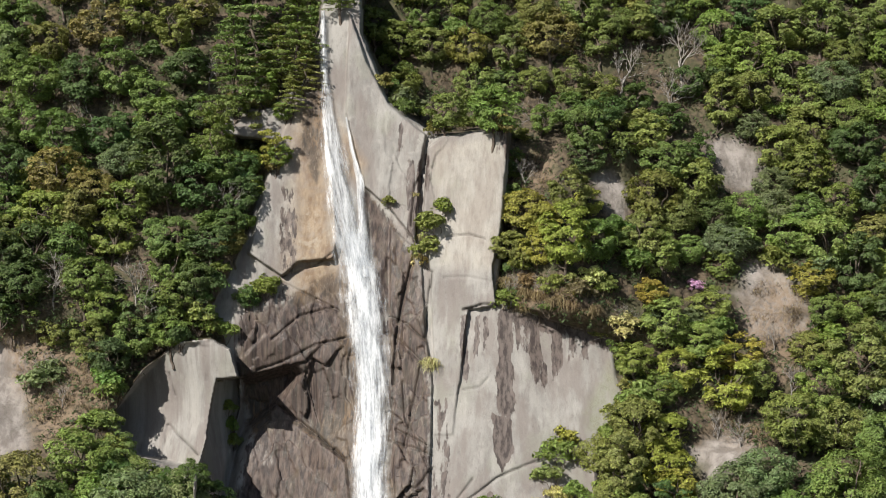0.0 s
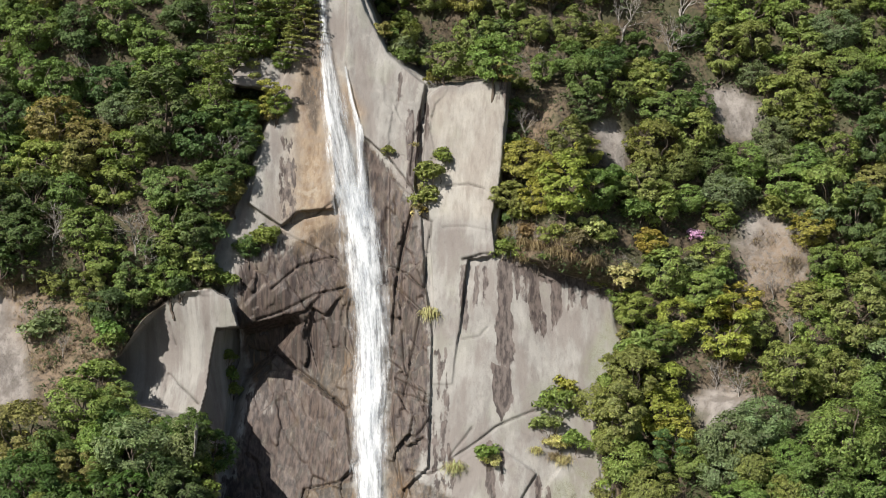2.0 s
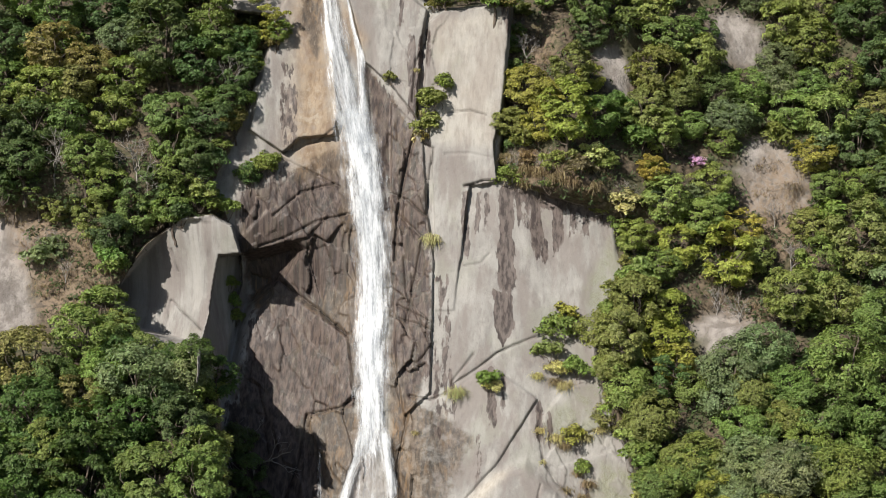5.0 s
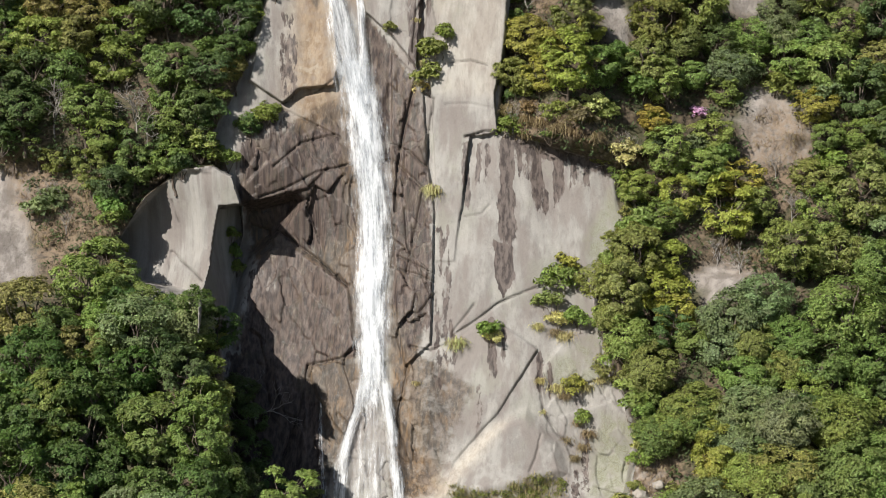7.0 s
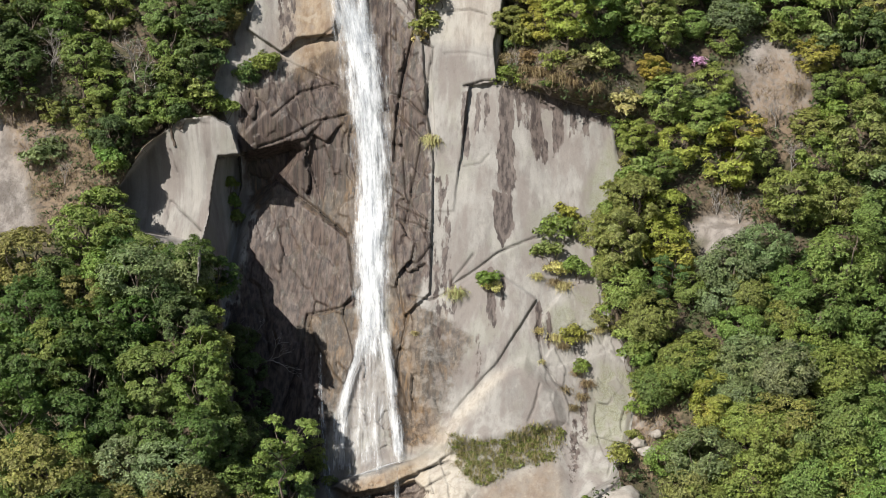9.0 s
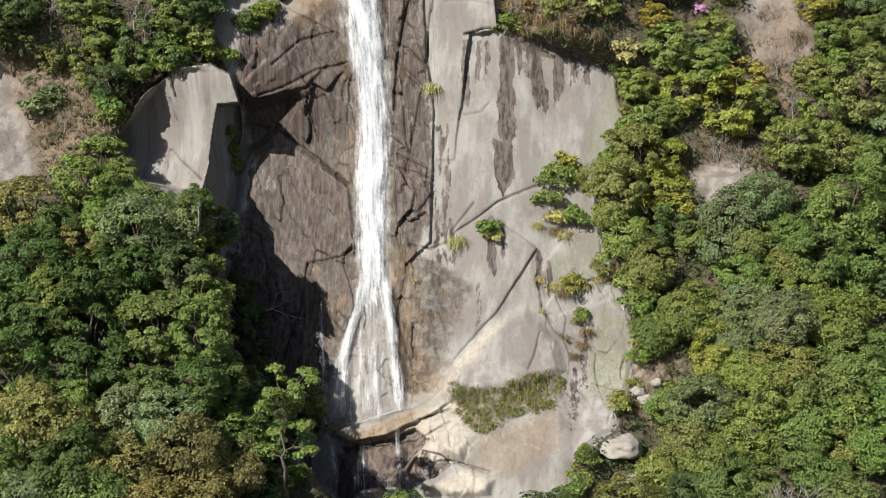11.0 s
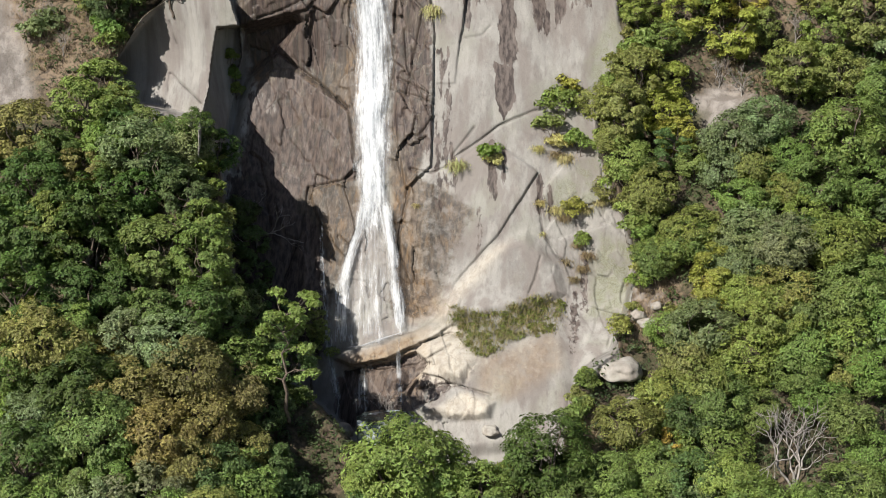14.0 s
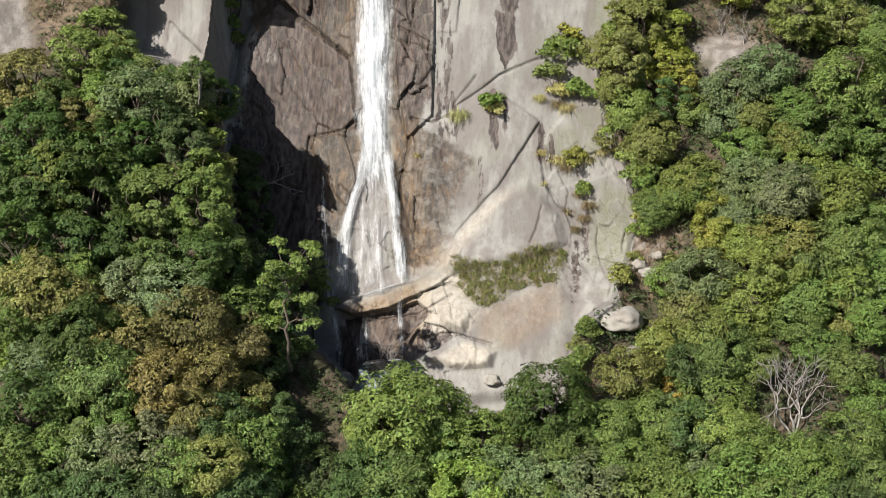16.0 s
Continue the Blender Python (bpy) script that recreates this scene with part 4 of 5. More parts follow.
# ---- trees ----
def leaf_cloud(rng, centres, radii, count, size, flat=0.75, up=0.55, heart=None):
    """Kite-shaped leaves gathered on the outsides of many small clumps, turned outward from the heart of the crown."""
    centres, radii = np.asarray(centres, float), np.asarray(radii, float)
    share = radii ** 2 / (radii ** 2).sum()
    who = rng.choice(len(radii), count, p=share)
    d = rng.normal(size=(count, 3))
    d[:, 2] = np.where(rng.random(count) < 0.78, np.abs(d[:, 2]), d[:, 2])
    d /= np.linalg.norm(d, axis=1)[:, None]
    rad = radii[who] * rng.uniform(0.55, 1.08, count) ** 0.6
    pos = centres[who] + d * rad[:, None] * np.array([1, 1, flat])
    nor = d + rng.normal(scale=0.5, size=(count, 3)) + np.array([0, 0, up])
    if heart is not None:
        away = pos - np.asarray(heart, float)
        nor = nor + 0.9 * away / (np.linalg.norm(away, axis=1)[:, None] + 1e-6)
    nor /= np.linalg.norm(nor, axis=1)[:, None]
    tan = np.cross(nor, rng.normal(size=(count, 3)))
    tan /= np.linalg.norm(tan, axis=1)[:, None] + 1e-9
    bit = np.cross(nor, tan)
    s = (size * rng.uniform(0.65, 1.4, count))[:, None]
    v = np.stack([pos - tan * s * 0.8 + bit * s * 0.42, pos - tan * s * 0.5 - bit * s * 0.45 + nor * s * 0.2, pos + tan * s], 1)
    return v.reshape(-1, 3), np.arange(count * 3).reshape(-1, 3)


def tube(path, radii, sides=5):
    """A tapered limb along a path."""
    path, radii = np.asarray(path, float), np.asarray(radii, float)
    along = np.gradient(path, axis=0)
    along /= np.linalg.norm(along, axis=1)[:, None] + 1e-9
    ref = np.where(np.abs(along[:, 2:3]) > 0.9, [[1.0, 0, 0]], [[0, 0, 1.0]])
    a = np.cross(along, ref)
    a /= np.linalg.norm(a, axis=1)[:, None] + 1e-9
    b = np.cross(along, a)
    t = np.linspace(0, 2 * math.pi, sides, endpoint=False)
    ring = path[:, None] + radii[:, None, None] * (a[:, None] * np.cos(t)[None, :, None] + b[:, None] * np.sin(t)[None, :, None])
    k = np.arange(len(path) * sides).reshape(len(path), sides)
    n = np.roll(k, -1, 1)
    return ring.reshape(-1, 3), np.stack([k[:-1], n[:-1], n[1:], k[1:]], -1).reshape(-1, 4)


def joined(bits):
    vs_, fs_, o = [], [], 0
    for v, f in bits:
        vs_.append(v), fs_.append(f + o)
        o += len(v)
    return np.concatenate(vs_), np.concatenate(fs_)


def limb(rng, a, b, r0, r1, steps=6, bend=0.12):
    a, b = np.array(a, float), np.array(b, float)
    t = np.linspace(0, 1, steps)[:, None]
    path = a + (b - a) * t + np.sin(t * math.pi) * rng.normal(scale=bend, size=3) * np.linalg.norm(b - a)
    path[1:-1] += rng.normal(scale=0.03 * np.linalg.norm(b - a), size=(steps - 2, 3))
    return path, np.linspace(r0, r1, steps)


def dome_tree(seed, leaves=5400, size=0.165, tall=1.0, clumps=74):
    """A broadleaf evergreen with a domed crown of many clumps, about 5 m across; the origin lies at its foot."""
    rng = np.random.default_rng(seed)
    hc = 2.5 * tall
    cen, rad = [], []
    lobe = rng.normal(size=(6, 3))
    lobe /= np.linalg.norm(lobe, axis=1)[:, None]
    lobe[:, 2] = np.abs(lobe[:, 2])
    while len(cen) < clumps:
        d = rng.normal(size=3)
        d /= np.linalg.norm(d)
        if d[2] < -0.85:
            continue
        swell = 0.74 + 0.34 * np.max(np.clip(lobe @ d, 0, 1) ** 3) + rng.normal(scale=0.06)
        cen.append(np.array([0, 0, hc]) + d * swell * np.array([2.05, 2.05, 2.1 * tall]) * (1.0 if d[2] > 0 else 0.9))
        rad.append(rng.uniform(0.32, 0.64))
    crown = leaf_cloud(rng, cen, rad, leaves, size, heart=(0, 0, hc - 0.4))
    path, r = limb(rng, (0, 0, -1.5), (rng.uniform(-0.3, 0.3), rng.uniform(-0.3, 0.3), hc + 0.3), 0.19, 0.05, 8, 0.04)
    bits = [tube(path, r, 7)]
    for c in [cen[i] for i in rng.choice(clumps, 10, replace=False)]:
        s = path[rng.integers(3, 7)]
        bits.append(tube(*limb(rng, s, c, 0.075, 0.02, 6), 5))
    return crown, joined(bits)


def tier_tree(seed, leaves=4600, size=0.16):
    """A fir-like tree with flat tiers of sprays."""
    rng = np.random.default_rng(seed)
    tall, cen, rad = 7.2, [], []
    bits = [tube(*limb(rng, (0, 0, -1.5), (0, 0, tall), 0.2, 0.03, 8, 0.01), 7)]
    for z in np.arange(1.4, tall, 0.62):
        reach = 2.3 * (1 - (z / tall) ** 1.6) + 0.35
        for _ in range(int(4 + reach * 2)):
            a = rng.uniform(0, 2 * math.pi)
            L = reach * rng.uniform(0.6, 1.1)
            tip = np.array([math.cos(a) * L, math.sin(a) * L, z - 0.12 * L + rng.normal(scale=0.1)])
            bits.append(tube(*limb(rng, (0, 0, z), tip, 0.035, 0.01, 4, 0.04), 4))
            for f in np.arange(0.4, 1.05, 0.3):
                cen.append(np.array([tip[0] * f, tip[1] * f, z + (tip[2] - z) * f + 0.05])), rad.append(rng.uniform(0.22, 0.42))
    return leaf_cloud(rng, cen, rad, leaves, size, 0.3, 0.8), joined(bits)


def open_tree(seed, leaves=2600, size=0.15):
    """A loose young tree whose limbs show between the leaves."""
    rng = np.random.default_rng(seed)
    bits, cen, rad = [], [], []
    path, r = limb(rng, (0, 0, -1.2), (rng.uniform(-0.4, 0.4), rng.uniform(-0.4, 0.4), 4.6), 0.11, 0.02, 9, 0.05)
    bits.append(tube(path, r, 6))
    for i in range(15):
        s = path[rng.integers(3, 9)]
        a, L = rng.uniform(0, 2 * math.pi), rng.uniform(0.7, 1.6)
        tip = s + np.array([math.cos(a) * L, math.sin(a) * L, rng.uniform(0.1, 0.9)])
        bits.append(tube(*limb(rng, s, tip, 0.04, 0.012, 5), 4))
        cen += [tip, (tip + s) / 2 + rng.normal(scale=0.15, size=3)]
        rad += [rng.uniform(0.3, 0.55), rng.uniform(0.2, 0.35)]
    return leaf_cloud(rng, cen, rad, leaves, size, 0.6, 0.5), joined(bits)


def shrub(seed, leaves=1150, size=0.14):
    """A low rounded bush."""
    rng = np.random.default_rng(seed)
    cen, rad, bits = [], [], []
    for i in range(20):
        d = rng.normal(size=3)
        d[2] = abs(d[2])
        d /= np.linalg.norm(d)
        cen.append(d * rng.uniform(0.35, 0.95) + np.array([0, 0, 0.35])), rad.append(rng.uniform(0.2, 0.42))
        if i < 8:
            bits.append(tube(*limb(rng, (0, 0, -0.5), cen[-1], 0.03, 0.01, 5), 4))
    return leaf_cloud(rng, cen, rad, leaves, size), joined(bits)


def bare_tree(seed, spread=1.0):
    """A leafless tree: limbs that fork again and again."""
    rng = np.random.default_rng(seed)
    bits = []

    def fork(a, d, L, r, level):
        b = a + d * L
        bits.append(tube(*limb(rng, a, b, r, r * 0.62, 5 if level < 4 else 3, 0.07), 6 if level == 1 else 4 if level < 4 else 3))
        if level == 6:
            return
        for _ in range(4 if level == 1 else 3 if level < 4 else 2):
            e = d + rng.normal(scale=0.5 * spread, size=3) + np.array([0, 0, 0.1])
            fork(b, e / np.linalg.norm(e), L * rng.uniform(0.62, 0.88), max(r * 0.62, 0.012), level + 1)

    fork(np.array([0, 0, -0.6]), np.array([0, 0, 1.0]), 1.25, 0.1, 1)
    return joined(bits)


def tuft(seed, blades=260, long=0.55, spread=0.5):
    """A tussock of long grass that hangs outward."""
    rng = np.random.default_rng(seed)
    vs_, fs_ = [], []
    for i in range(blades):
        a, L = rng.uniform(0, 2 * math.pi), long * rng.uniform(0.5, 1.2)
        d, o = np.array([math.cos(a), math.sin(a), 0]), rng.normal(scale=spread * 0.4, size=3) * np.array([1, 1, 0.5])
        s = np.array([-d[1], d[0], 0]) * 0.014
        m, t = o + d * L * 0.4 + np.array([0, 0, L * 0.55]), o + d * L + np.array([0, 0, L * rng.uniform(-0.5, 0.5)])
        k = len(vs_)
        vs_ += [o - s, o + s, m + s, m - s, t - s * 0.3, t + s * 0.3]
        fs_ += [(k, k + 1, k + 2, k + 3), (k + 3, k + 2, k + 5, k + 4)]
    return np.array(vs_), np.array(fs_)


def plant(name, shapes, leaf_mat, label, category, group):
    """Meshes for one kind of plant: a list of (crown, wood)."""
    out = []
    for crown, wood in shapes:
        out.append((mesh_from("crown", *crown, leaf_mat, smooth=False) if crown else None, mesh_from("trunk", *wood, BARK if crown else DEADWOOD) if wood else None))
    return name, out, label, category, group


KINDS = {
    "dome": plant("tree", [dome_tree(s) for s in range(101, 109)], LEAF, "dense dark green broadleaf evergreen on the steep slope", "tree", "forest trees"),
    "tall": plant("tree", [dome_tree(s, 5600, 0.175, 1.4, 70) for s in range(121, 125)], LEAF, "tall green broadleaf evergreen on the steep slope", "tree", "forest trees"),
    "fine": plant("tree", [dome_tree(s, 8600, 0.126, 0.92, 120) for s in range(131, 135)], LEAF, "wide evergreen tree with a dense fine-leaved crown", "tree", "forest trees"),
    "tier": plant("conifer", [tier_tree(s) for s in range(141, 145)], LEAF, "green conifer with flat layered sprays above the cliff", "conifer", "forest conifers"),
    "loose": plant("young_tree", [open_tree(s) for s in range(151, 156)], LEAF, "loose young tree with light yellow-green leaves", "tree", "young trees"),
    "shrub": plant("shrub", [shrub(s) for s in range(161, 166)], LEAF, "low leafy shrub rooted in a rock crevice", "shrub", "shrubs"),
    "bare": plant("bare_tree", [(None, bare_tree(s)) for s in range(171, 176)], LEAF, "leafless grey tree with thin forked branches", "bare tree", "bare trees"),
    "grass": plant("grass_tuft", [(tuft(s), None) for s in range(181, 185)], GRASS, "dry yellow-green grass tuft hanging on the rock", "grass", "grass tufts"),
}
CROWN_MID = {"dome": 2.6, "tall": 3.6, "fine": 2.6, "tier": 4.0, "loose": 3.2, "shrub": 0.7, "bare": 2.4, "grass": 0.1}
CROWN_WIDE = {"dome": 2.3, "tall": 2.3, "fine": 2.3, "tier": 2.0, "loose": 1.7, "shrub": 1.1, "bare": 2.0, "grass": 0.6}


def grow(kind, h, v, scale, colour, rng, label="", out=0.0, called=""):
    """Plants one with its crown's middle at the grid point h, v, rooted in the slope below it."""
    name, shapes, text, category, group = KINDS[kind]
    crown, wood = shapes[rng.integers(len(shapes))]
    hc = CROWN_MID[kind] * scale
    y = float(depth_at(h, v))
    for _ in range(6):
        foot = v + hc * UNIT / y
        y = 0.5 * y + 0.5 * (float(depth_at(h, foot)) - out)
    foot = v + hc * UNIT / y
    root = place(np.float64(h), np.float64(foot), y)
    ob = new(called or name)
    ob.empty_display_size = 0.3
    turn = rng.uniform(0, 360)
    wide = scale * rng.uniform(0.94, 1.06)
    ob.matrix_basis = pose(*root, rng.normal(scale=3), rng.normal(scale=3), turn) @ Matrix.Diagonal((wide, wide, scale, 1))
    tagged(ob, label or text, category, group)
    if wood:
        part("trunk" if kind != "shrub" else "stem", wood, ob)
    if crown:
        c = part("crown" if kind != "grass" else "tussock", crown, ob)
        c.color = (*colour, 1)
    return ob


GREENS = {
    "deep": (0.062, 0.092, 0.034), "mid": (0.102, 0.138, 0.042), "lush": (0.049, 0.079, 0.020), "spring": (0.132, 0.153, 0.050), "fresh": (0.124, 0.154, 0.042), "olive": (0.142, 0.149, 0.049),
    "yellow": (0.188, 0.186, 0.042), "grey": (0.114, 0.138, 0.073), "rust": (0.150, 0.133, 0.052), "gold": (0.225, 0.178, 0.042), "khaki": (0.180, 0.172, 0.062), "blue": (0.070, 0.120, 0.066),
    "pink": (0.45, 0.25, 0.52), "straw": (0.34, 0.30, 0.15), "brown": (0.125, 0.090, 0.058),
}


def tone(rng, name, by=0.14):
    c = np.array(GREENS[name]) * np.array([1.52, 1.60, 1.36]) * (1 + rng.normal(scale=by)) * (1 + rng.normal(scale=0.05, size=3))
    return tuple(np.clip(c, 0.01, 0.9))


TREE_TEXT = {
    "grey": "grey-green evergreen with a smooth rounded crown", "rust": "olive-brown evergreen with a dense clumped crown", "gold": "small golden-leaved tree among green ones",
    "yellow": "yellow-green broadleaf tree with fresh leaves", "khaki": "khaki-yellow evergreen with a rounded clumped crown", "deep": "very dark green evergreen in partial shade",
}
rng = np.random.default_rng(5)
taken = [(h, v, r) for h, v, r in CLEARINGS]
for kind, rows in PLANTED.items():
    for h, v, scale, colour in rows:
        grow(kind, h, v, scale, tone(rng, colour, 0.06), rng, LABELS.get((kind, colour), ""))
        if kind != "grass":
            low = kind in ("shrub", "bare")
            taken.append((h, v + 16 * low, CROWN_WIDE[kind] * scale * 24 + 8 * low))


grow("loose", 492, 1245, 1.2, tone(rng, "fresh", 0.0), rng, "loose young tree in the sun beside the shaded cliff foot", 3.0)


def woods():
    """The trees of the wood whose crowns can be told apart."""
    rng = np.random.default_rng(7)
    for colour, rows in WOODS.items():
        for h, v, r in rows:
            smooth_crown = colour == "grey" or (h > 1050 and v > 760 and colour not in ("yellow", "gold")) or (colour in ("rust", "khaki") and v > 1100)
            kind = "fine" if smooth_crown or rng.random() < 0.12 else "tall" if rng.random() < 0.12 else "dome"
            shade = colour
            if h < 480 and v > 850:
                shade = {"mid": "lush", "fresh": "mid"}.get(colour, colour)
            elif colour == "mid" and h > 640 and v < 700 and rng.random() < 0.85:
                shade = "spring"
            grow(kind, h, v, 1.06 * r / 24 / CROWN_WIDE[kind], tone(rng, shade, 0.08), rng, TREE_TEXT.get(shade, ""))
            taken.append((h, v, r))


woods()


def forest():
    """Fills the slope with trees between the planted ones and clear of the bare rock."""
    rng = np.random.default_rng(11)
    done = list(taken)
    for h, v in rng.uniform((-40, -50), (1610, 1700), (9000, 2)):
        if len(done) > 470:
            break
        big = 1.0 + 0.35 * smooth(v, 900, 1500)
        r = rng.uniform(32, 52) * big
        if v > 1250:
            r = min(r, 78)
        H, V = np.array([h]), np.array([v])
        near = np.array(done)
        away = (near[:, 0] - h) ** 2 + (near[:, 1] - v) ** 2
        if (away < (0.53 * (r + near[:, 2])) ** 2).any():
            continue
        if inside(H, V, CLIFF)[0] > -(0.42 + 0.4 * smooth(v, 1150, 1350)) * r or any(inside(H, V, p)[0] > -0.55 * r for p in OUTCROPS + BARE):
            continue
        if any((h - a) ** 2 + (v - b) ** 2 < (0.85 * r + c) ** 2 for a, b, c in OPEN_VIEW):
            continue
        done.append((h, v, r))
        right = h > 800
        pick = rng.random()
        kind = "fine" if v > 1250 or (right and v > 850 and pick < 0.6) or pick < 0.15 else "tall" if pick > 0.86 else "loose" if pick > 0.78 else "dome"
        if right:
            c = rng.choice(["mid", "fresh", "olive", "grey", "deep"], p=[0.45, 0.15, 0.16, 0.10, 0.14])
        else:
            c = rng.choice(["mid", "deep", "fresh", "olive", "grey"], p=[0.45, 0.36, 0.07, 0.05, 0.07])
        grow(kind, h, v, r / 24 / CROWN_WIDE[kind], tone(rng, c), rng, "small evergreen between the larger crowns of the wood", 0.0, "understory_tree")
    gaps = 0
    for h, v in rng.uniform((-40, -50), (1610, 1720), (4000, 2)):
        H, V = np.array([h]), np.array([v])
        near = np.array(done)
        if gaps > 150 or ((near[:, 0] - h) ** 2 + (near[:, 1] - v) ** 2 < (0.72 * near[:, 2]) ** 2).any():
            continue
        if inside(H, V, CLIFF)[0] > -8 or any(inside(H, V, p)[0] > -4 for p in OUTCROPS + BARE):
            continue
        size = rng.uniform(1.0, 1.7)
        if any((h - a) ** 2 + (v - b) ** 2 < (20 * size + c) ** 2 for a, b, c in OPEN_VIEW):
            continue
        done.append((h, v, 24 * size))
        gaps += 1
        grow("shrub", h, v, size, tone(rng, rng.choice(["mid", "fresh", "olive", "deep", "grey"])), rng, "bushy green shrub between the forest trees")
    return done


forest()


def rim_fringe():
    """Low bushes rooted all along the edge of the bare cliff."""
    rng = np.random.default_rng(13)
    for (ah, av), (bh, bv) in zip(CLIFF, CLIFF[1:] + CLIFF[:1]):
        run = math.hypot(bh - ah, bv - av)
        for k in range(int(run / 34 + 0.5)):
            f = (k + rng.uniform(0.1, 0.9)) / max(1, int(run / 34 + 0.5))
            off = rng.uniform(4, 20)
            h, v = ah + (bh - ah) * f - (av - bv) / run * off, av + (bv - av) * f - (bh - ah) / run * off
            if inside(np.array([h]), np.array([v]), CLIFF)[0] > 0:
                continue
            if v < 10 or v > 1420 or (190 < h < 440 and 580 < v < 860) or any((h - a) ** 2 + (v - b) ** 2 < (10 + c) ** 2 for a, b, c in OPEN_VIEW):
                continue
            grow("shrub", h, v, rng.uniform(0.6, 1.15), tone(rng, rng.choice(["fresh", "olive", "mid", "rust"], p=[0.3, 0.35, 0.25, 0.1])), rng, "leafy shrub on the edge of the bare cliff")


rim_fringe()


def undergrowth():
    """Low leaves that cover the soil under the trees."""
    rng = np.random.default_rng(17)
    n = 15000
    h, v = rng.uniform(-50, 1620, n), rng.uniform(-50, 1740, n)
    keep = inside(h, v, CLIFF) < -6
    for p in OUTCROPS:
        keep &= inside(h, v, p) < 0
    h, v = h[keep], v[keep]
    pts = place(h, v, depth_at(h, v) - 0.25)
    cloud = leaf_cloud(rng, pts, rng.uniform(0.25, 0.6, len(pts)), 100000, 0.17)
    me = mesh_from("undergrowth", *cloud, LEAF, smooth=False)
    ob = tagged(new("undergrowth", me), "low green shrubs and ferns on the forest floor", "undergrowth", kind="stuff")
    ob.color = (*GREENS["deep"], 1)


undergrowth()


# ---- the grassy ledge, the pool ----
def grass_bank():
    """Long grass and herbs on the ledge under the bulging slab."""
    rng = np.random.default_rng(23)
    p = np.array(BANK, float)
    h, v = rng.uniform(p[:, 0].min(), p[:, 0].max(), 1500), rng.uniform(p[:, 1].min(), p[:, 1].max(), 1500)
    keep = inside(h, v, BANK) + 26 * fractal(h / 16, v / 16, 81, 3) > 6 * rng.random(1500) - 4
    root = place(h[keep], v[keep], depth_at(h[keep], v[keep]) - 0.02)
    bits = []
    for k, r in enumerate(root):
        vv, ff = tuft(300 + k % 7, 7, 0.42, 0.5)
        a = rng.uniform(0, 2 * math.pi)
        turn = np.array([[math.cos(a), -math.sin(a), 0], [math.sin(a), math.cos(a), 0], [0, 0, 1]])
        bits.append((vv @ turn.T * rng.uniform(0.6, 1.2) + r, ff))
    ob = new("grass_bank", mesh_from("grass_bank", *joined(bits), GRASS, smooth=False))
    ob.color = (0.17, 0.17, 0.05, 1)
    some = root[rng.random(len(root)) < 0.16]
    herbs = leaf_cloud(rng, some, rng.uniform(0.15, 0.4, len(some)), 5000, 0.11)
    tagged(new("ledge_herbs", mesh_from("ledge_herbs", *herbs, LEAF, smooth=False)), "small green herbs among ledge grass", "herbs", kind="stuff").color = (0.15, 0.18, 0.045, 1)
    tagged(ob, "green and straw-coloured grass on a rock ledge", "grass", kind="stuff")


grass_bank()


def dry_brush():
    """Dead grass and low brown scrub on the bare patches of the slope."""
    rng = np.random.default_rng(41)
    bits = []
    forms = [tuft(400 + k, 16, 0.5, 0.6) for k in range(9)]
    for poly, power, soft in MARKS["straw"]:
        p = np.array(poly, float)
        n = int(0.017 * np.prod(np.ptp(p, axis=0)))
        h, v = rng.uniform(p[:, 0].min(), p[:, 0].max(), n), rng.uniform(p[:, 1].min(), p[:, 1].max(), n)
        keep = (inside(h, v, poly) > -6) & (fractal(h / 20, v / 20, 79, 3) > 0.0)
        for r in place(h[keep], v[keep], depth_at(h[keep], v[keep]) - 0.02):
            vv, ff = forms[rng.integers(9)]
            a = rng.uniform(0, 2 * math.pi)
            turn = np.array([[math.cos(a), -math.sin(a), 0], [math.sin(a), math.cos(a), 0], [0, 0, 1]])
            bits.append((vv @ turn.T * rng.uniform(0.4, 1.0) + r, ff))
    ob = tagged(new("dry_brush", mesh_from("dry_brush", *joined(bits), GRASS, smooth=False)), "brown dead grass and scrub on the bare slope", "dry grass", kind="stuff")
    ob.color = (0.16, 0.11, 0.075, 1)


dry_brush()


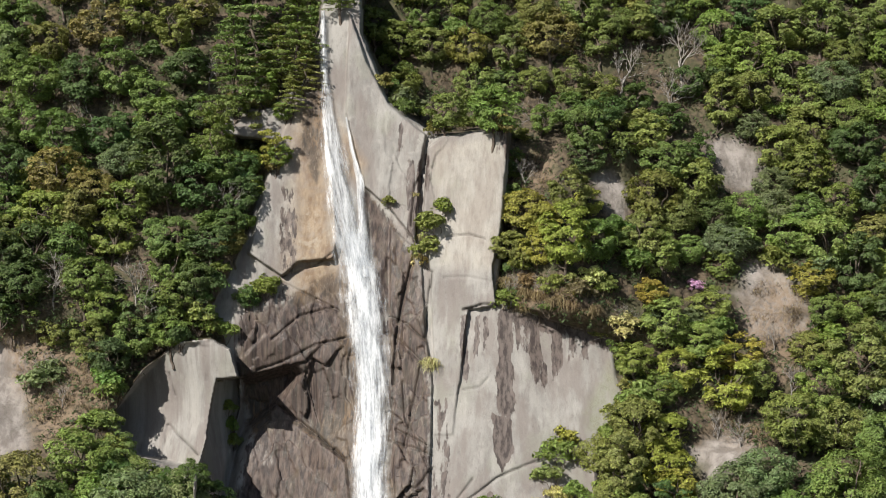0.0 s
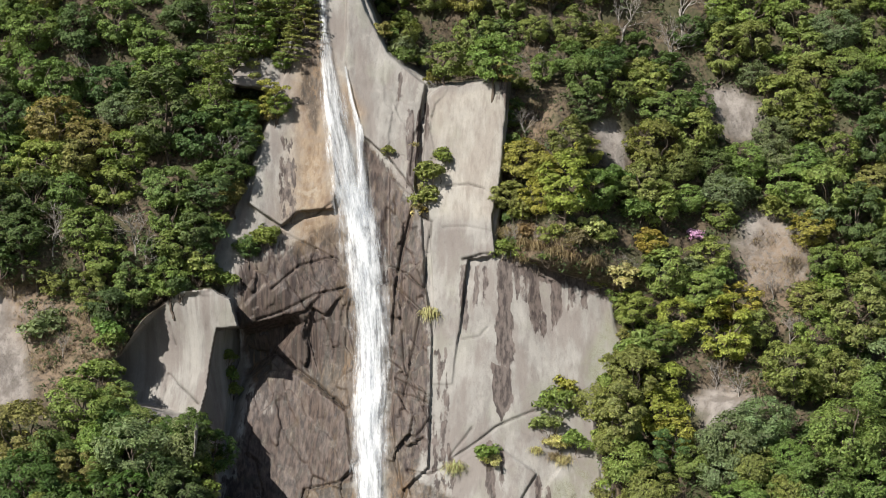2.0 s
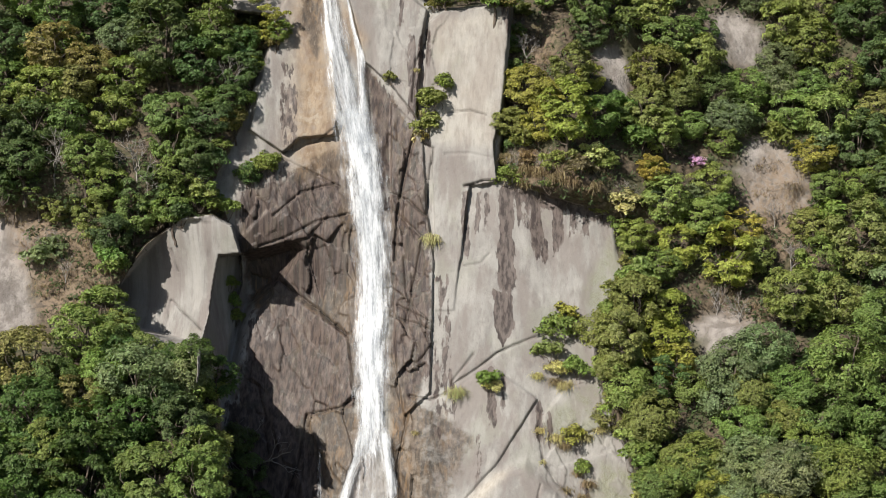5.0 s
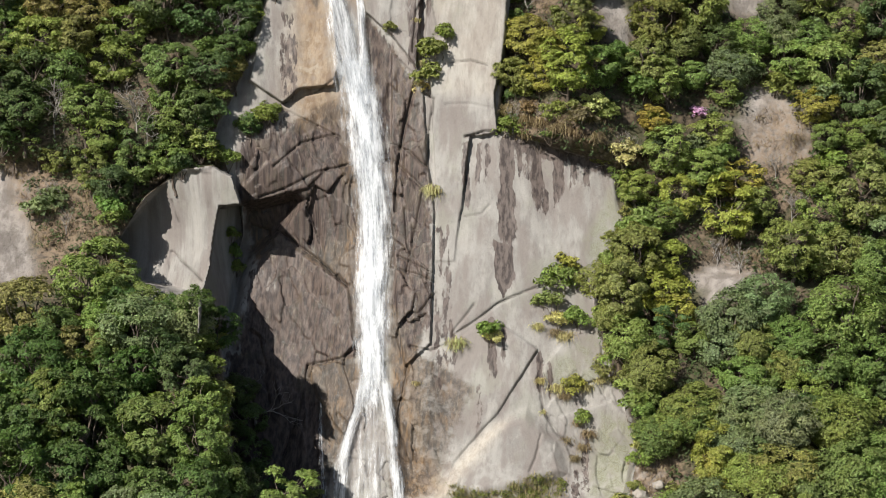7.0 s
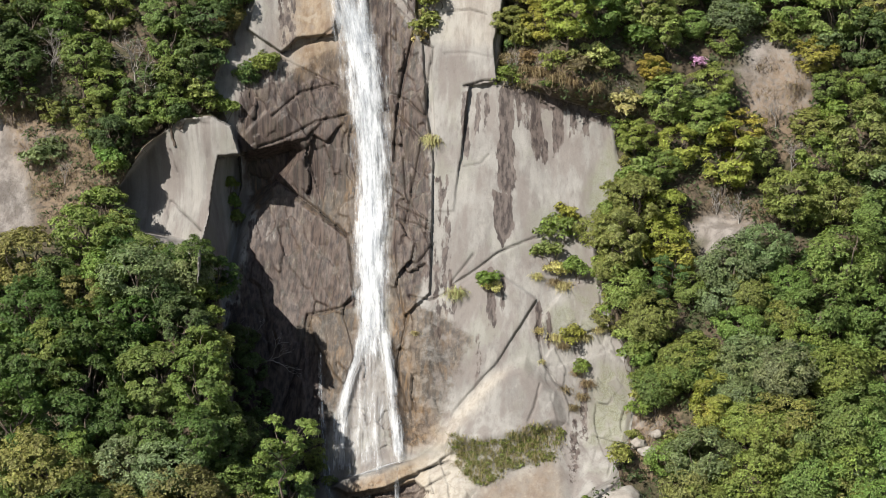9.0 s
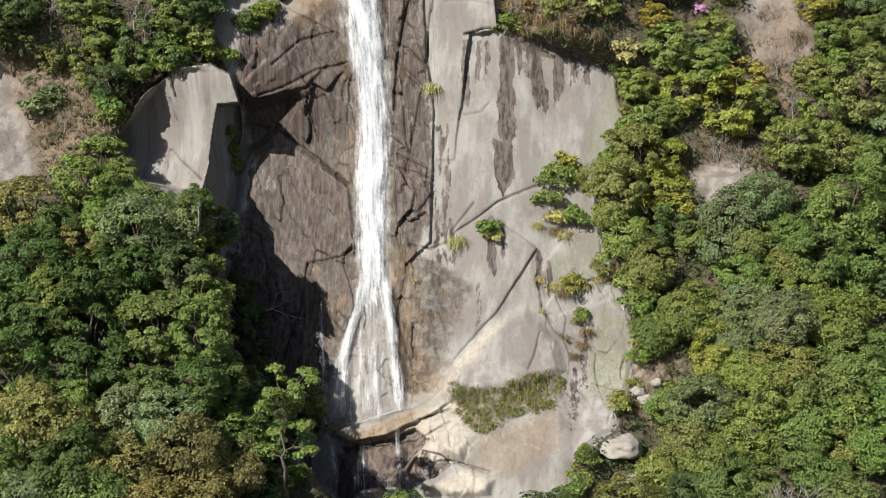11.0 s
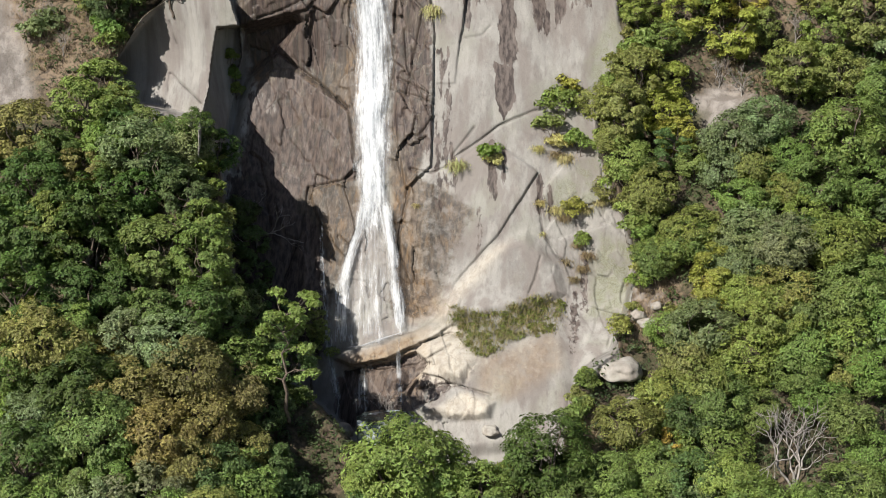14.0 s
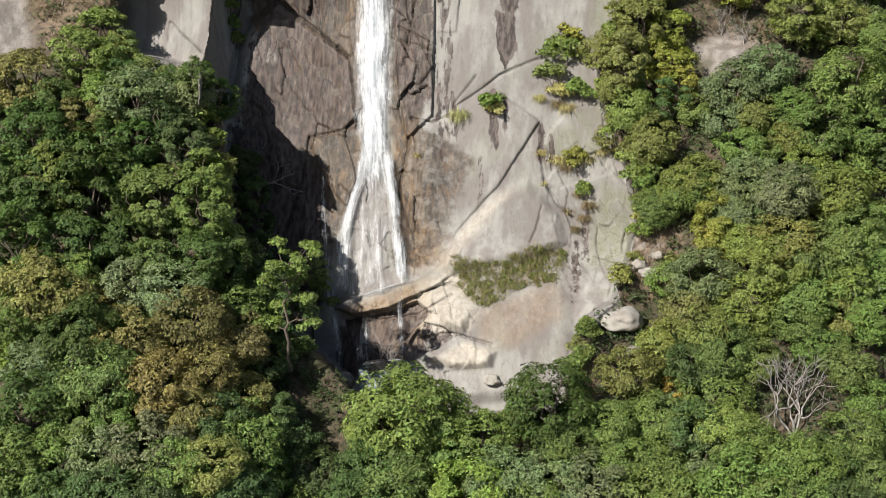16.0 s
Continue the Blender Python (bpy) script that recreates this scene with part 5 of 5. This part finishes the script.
def pool():
    """A small plunge pool between boulders at the foot of the fall."""
    h, v = POOL
    y = float(depth_at(h, v)) - 2.2
    c = place(np.float64(h), np.float64(v), y)
    n = 48
    t = np.linspace(0, 2 * math.pi, n, endpoint=False)
    r = 1 + 0.35 * fractal(np.cos(t) * 2 + 5, np.sin(t) * 2 + 5, 91, 3)
    rim = np.stack([c[0] + np.cos(t) * r * 2.0, c[1] + np.sin(t) * r * 1.9, 0 * t + c[2]], -1)
    bed = rim * 1.0
    bed[:, 2] -= 1.2
    verts = np.concatenate([[c], rim, bed])
    bm = bmesh.new()
    vv = [bm.verts.new(p) for p in verts]
    for i in range(n):
        j = (i + 1) % n
        bm.faces.new((vv[0], vv[1 + i], vv[1 + j]))
        bm.faces.new((vv[1 + i], vv[1 + n + i], vv[1 + n + j], vv[1 + j]))
    me = bpy.data.meshes.new("pool")
    bm.to_mesh(me)
    bm.free()
    me.materials.append(pool_material())
    tagged(new("pool", me), "dark plunge pool with white foam below the waterfall", "pool", kind="structure")


pool()


def boulder(h, v, size, flat, seed, label):
    """A rounded granite boulder bedded in the slope."""
    bm = bmesh.new()
    bmesh.ops.create_icosphere(bm, subdivisions=4, radius=1.0)
    for p in bm.verts:
        c = p.co
        k = 1 + 0.32 * noise.noise(c * 1.1 + Vector((seed * 7, 0, 0))) + 0.12 * noise.noise(c * 3.2 + Vector((0, seed * 5, 0))) + 0.03 * noise.noise(c * 9)
        p.co = Vector((c.x * k * size, c.y * k * size * 0.8, max(c.z, -0.6) * k * size * flat))
    me = bpy.data.meshes.new("boulder")
    bm.to_mesh(me)
    bm.free()
    me.materials.append(ROCK)
    me.polygons.foreach_set("use_smooth", np.ones(len(me.polygons), bool))
    set_attr(me, "pale", np.full(len(me.vertices), 0.35))
    ob = new("boulder", me)
    y = float(depth_at(h, v)) - 0.25 * size
    ob.matrix_basis = pose(*place(np.float64(h), np.float64(v), y), 0, 0, seed * 47)
    tagged(ob, label, "boulder", "boulders")


for i, (h, v, size, flat) in enumerate(BOULDERS):
    boulder(h, v, size, flat, i + 1, "pale rounded granite boulder on the slope" if size > 1 else "small grey granite boulder by the cliff foot")


def far_woods():
    """The woods that go on over the valley and the ridge, past the near slope."""
    rng = np.random.default_rng(29)
    X, Y = rng.uniform(-190, 190, 6000), rng.uniform(-140, 300, 6000)
    prof = ground_profile()
    prof = prof[np.argsort(prof[:, 0])]
    Z = np.interp(Y, prof[:, 0], prof[:, 1]) + swells(X, Y)
    keep = ~((np.abs(X) < 44) & (Y > 55) & (Y < 142))
    pts = np.stack([X, Y, Z + rng.uniform(0.5, 3.0, 6000)], -1)[keep]
    cloud = leaf_cloud(rng, pts, rng.uniform(1.6, 3.2, len(pts)), 110000, 0.5)
    ob = tagged(new("far_woods", mesh_from("far_woods", *cloud, LEAF, smooth=False)), "dense green evergreen woods covering valley and ridge", "woods", kind="stuff")
    ob.color = (*GREENS["mid"], 1)


far_woods()
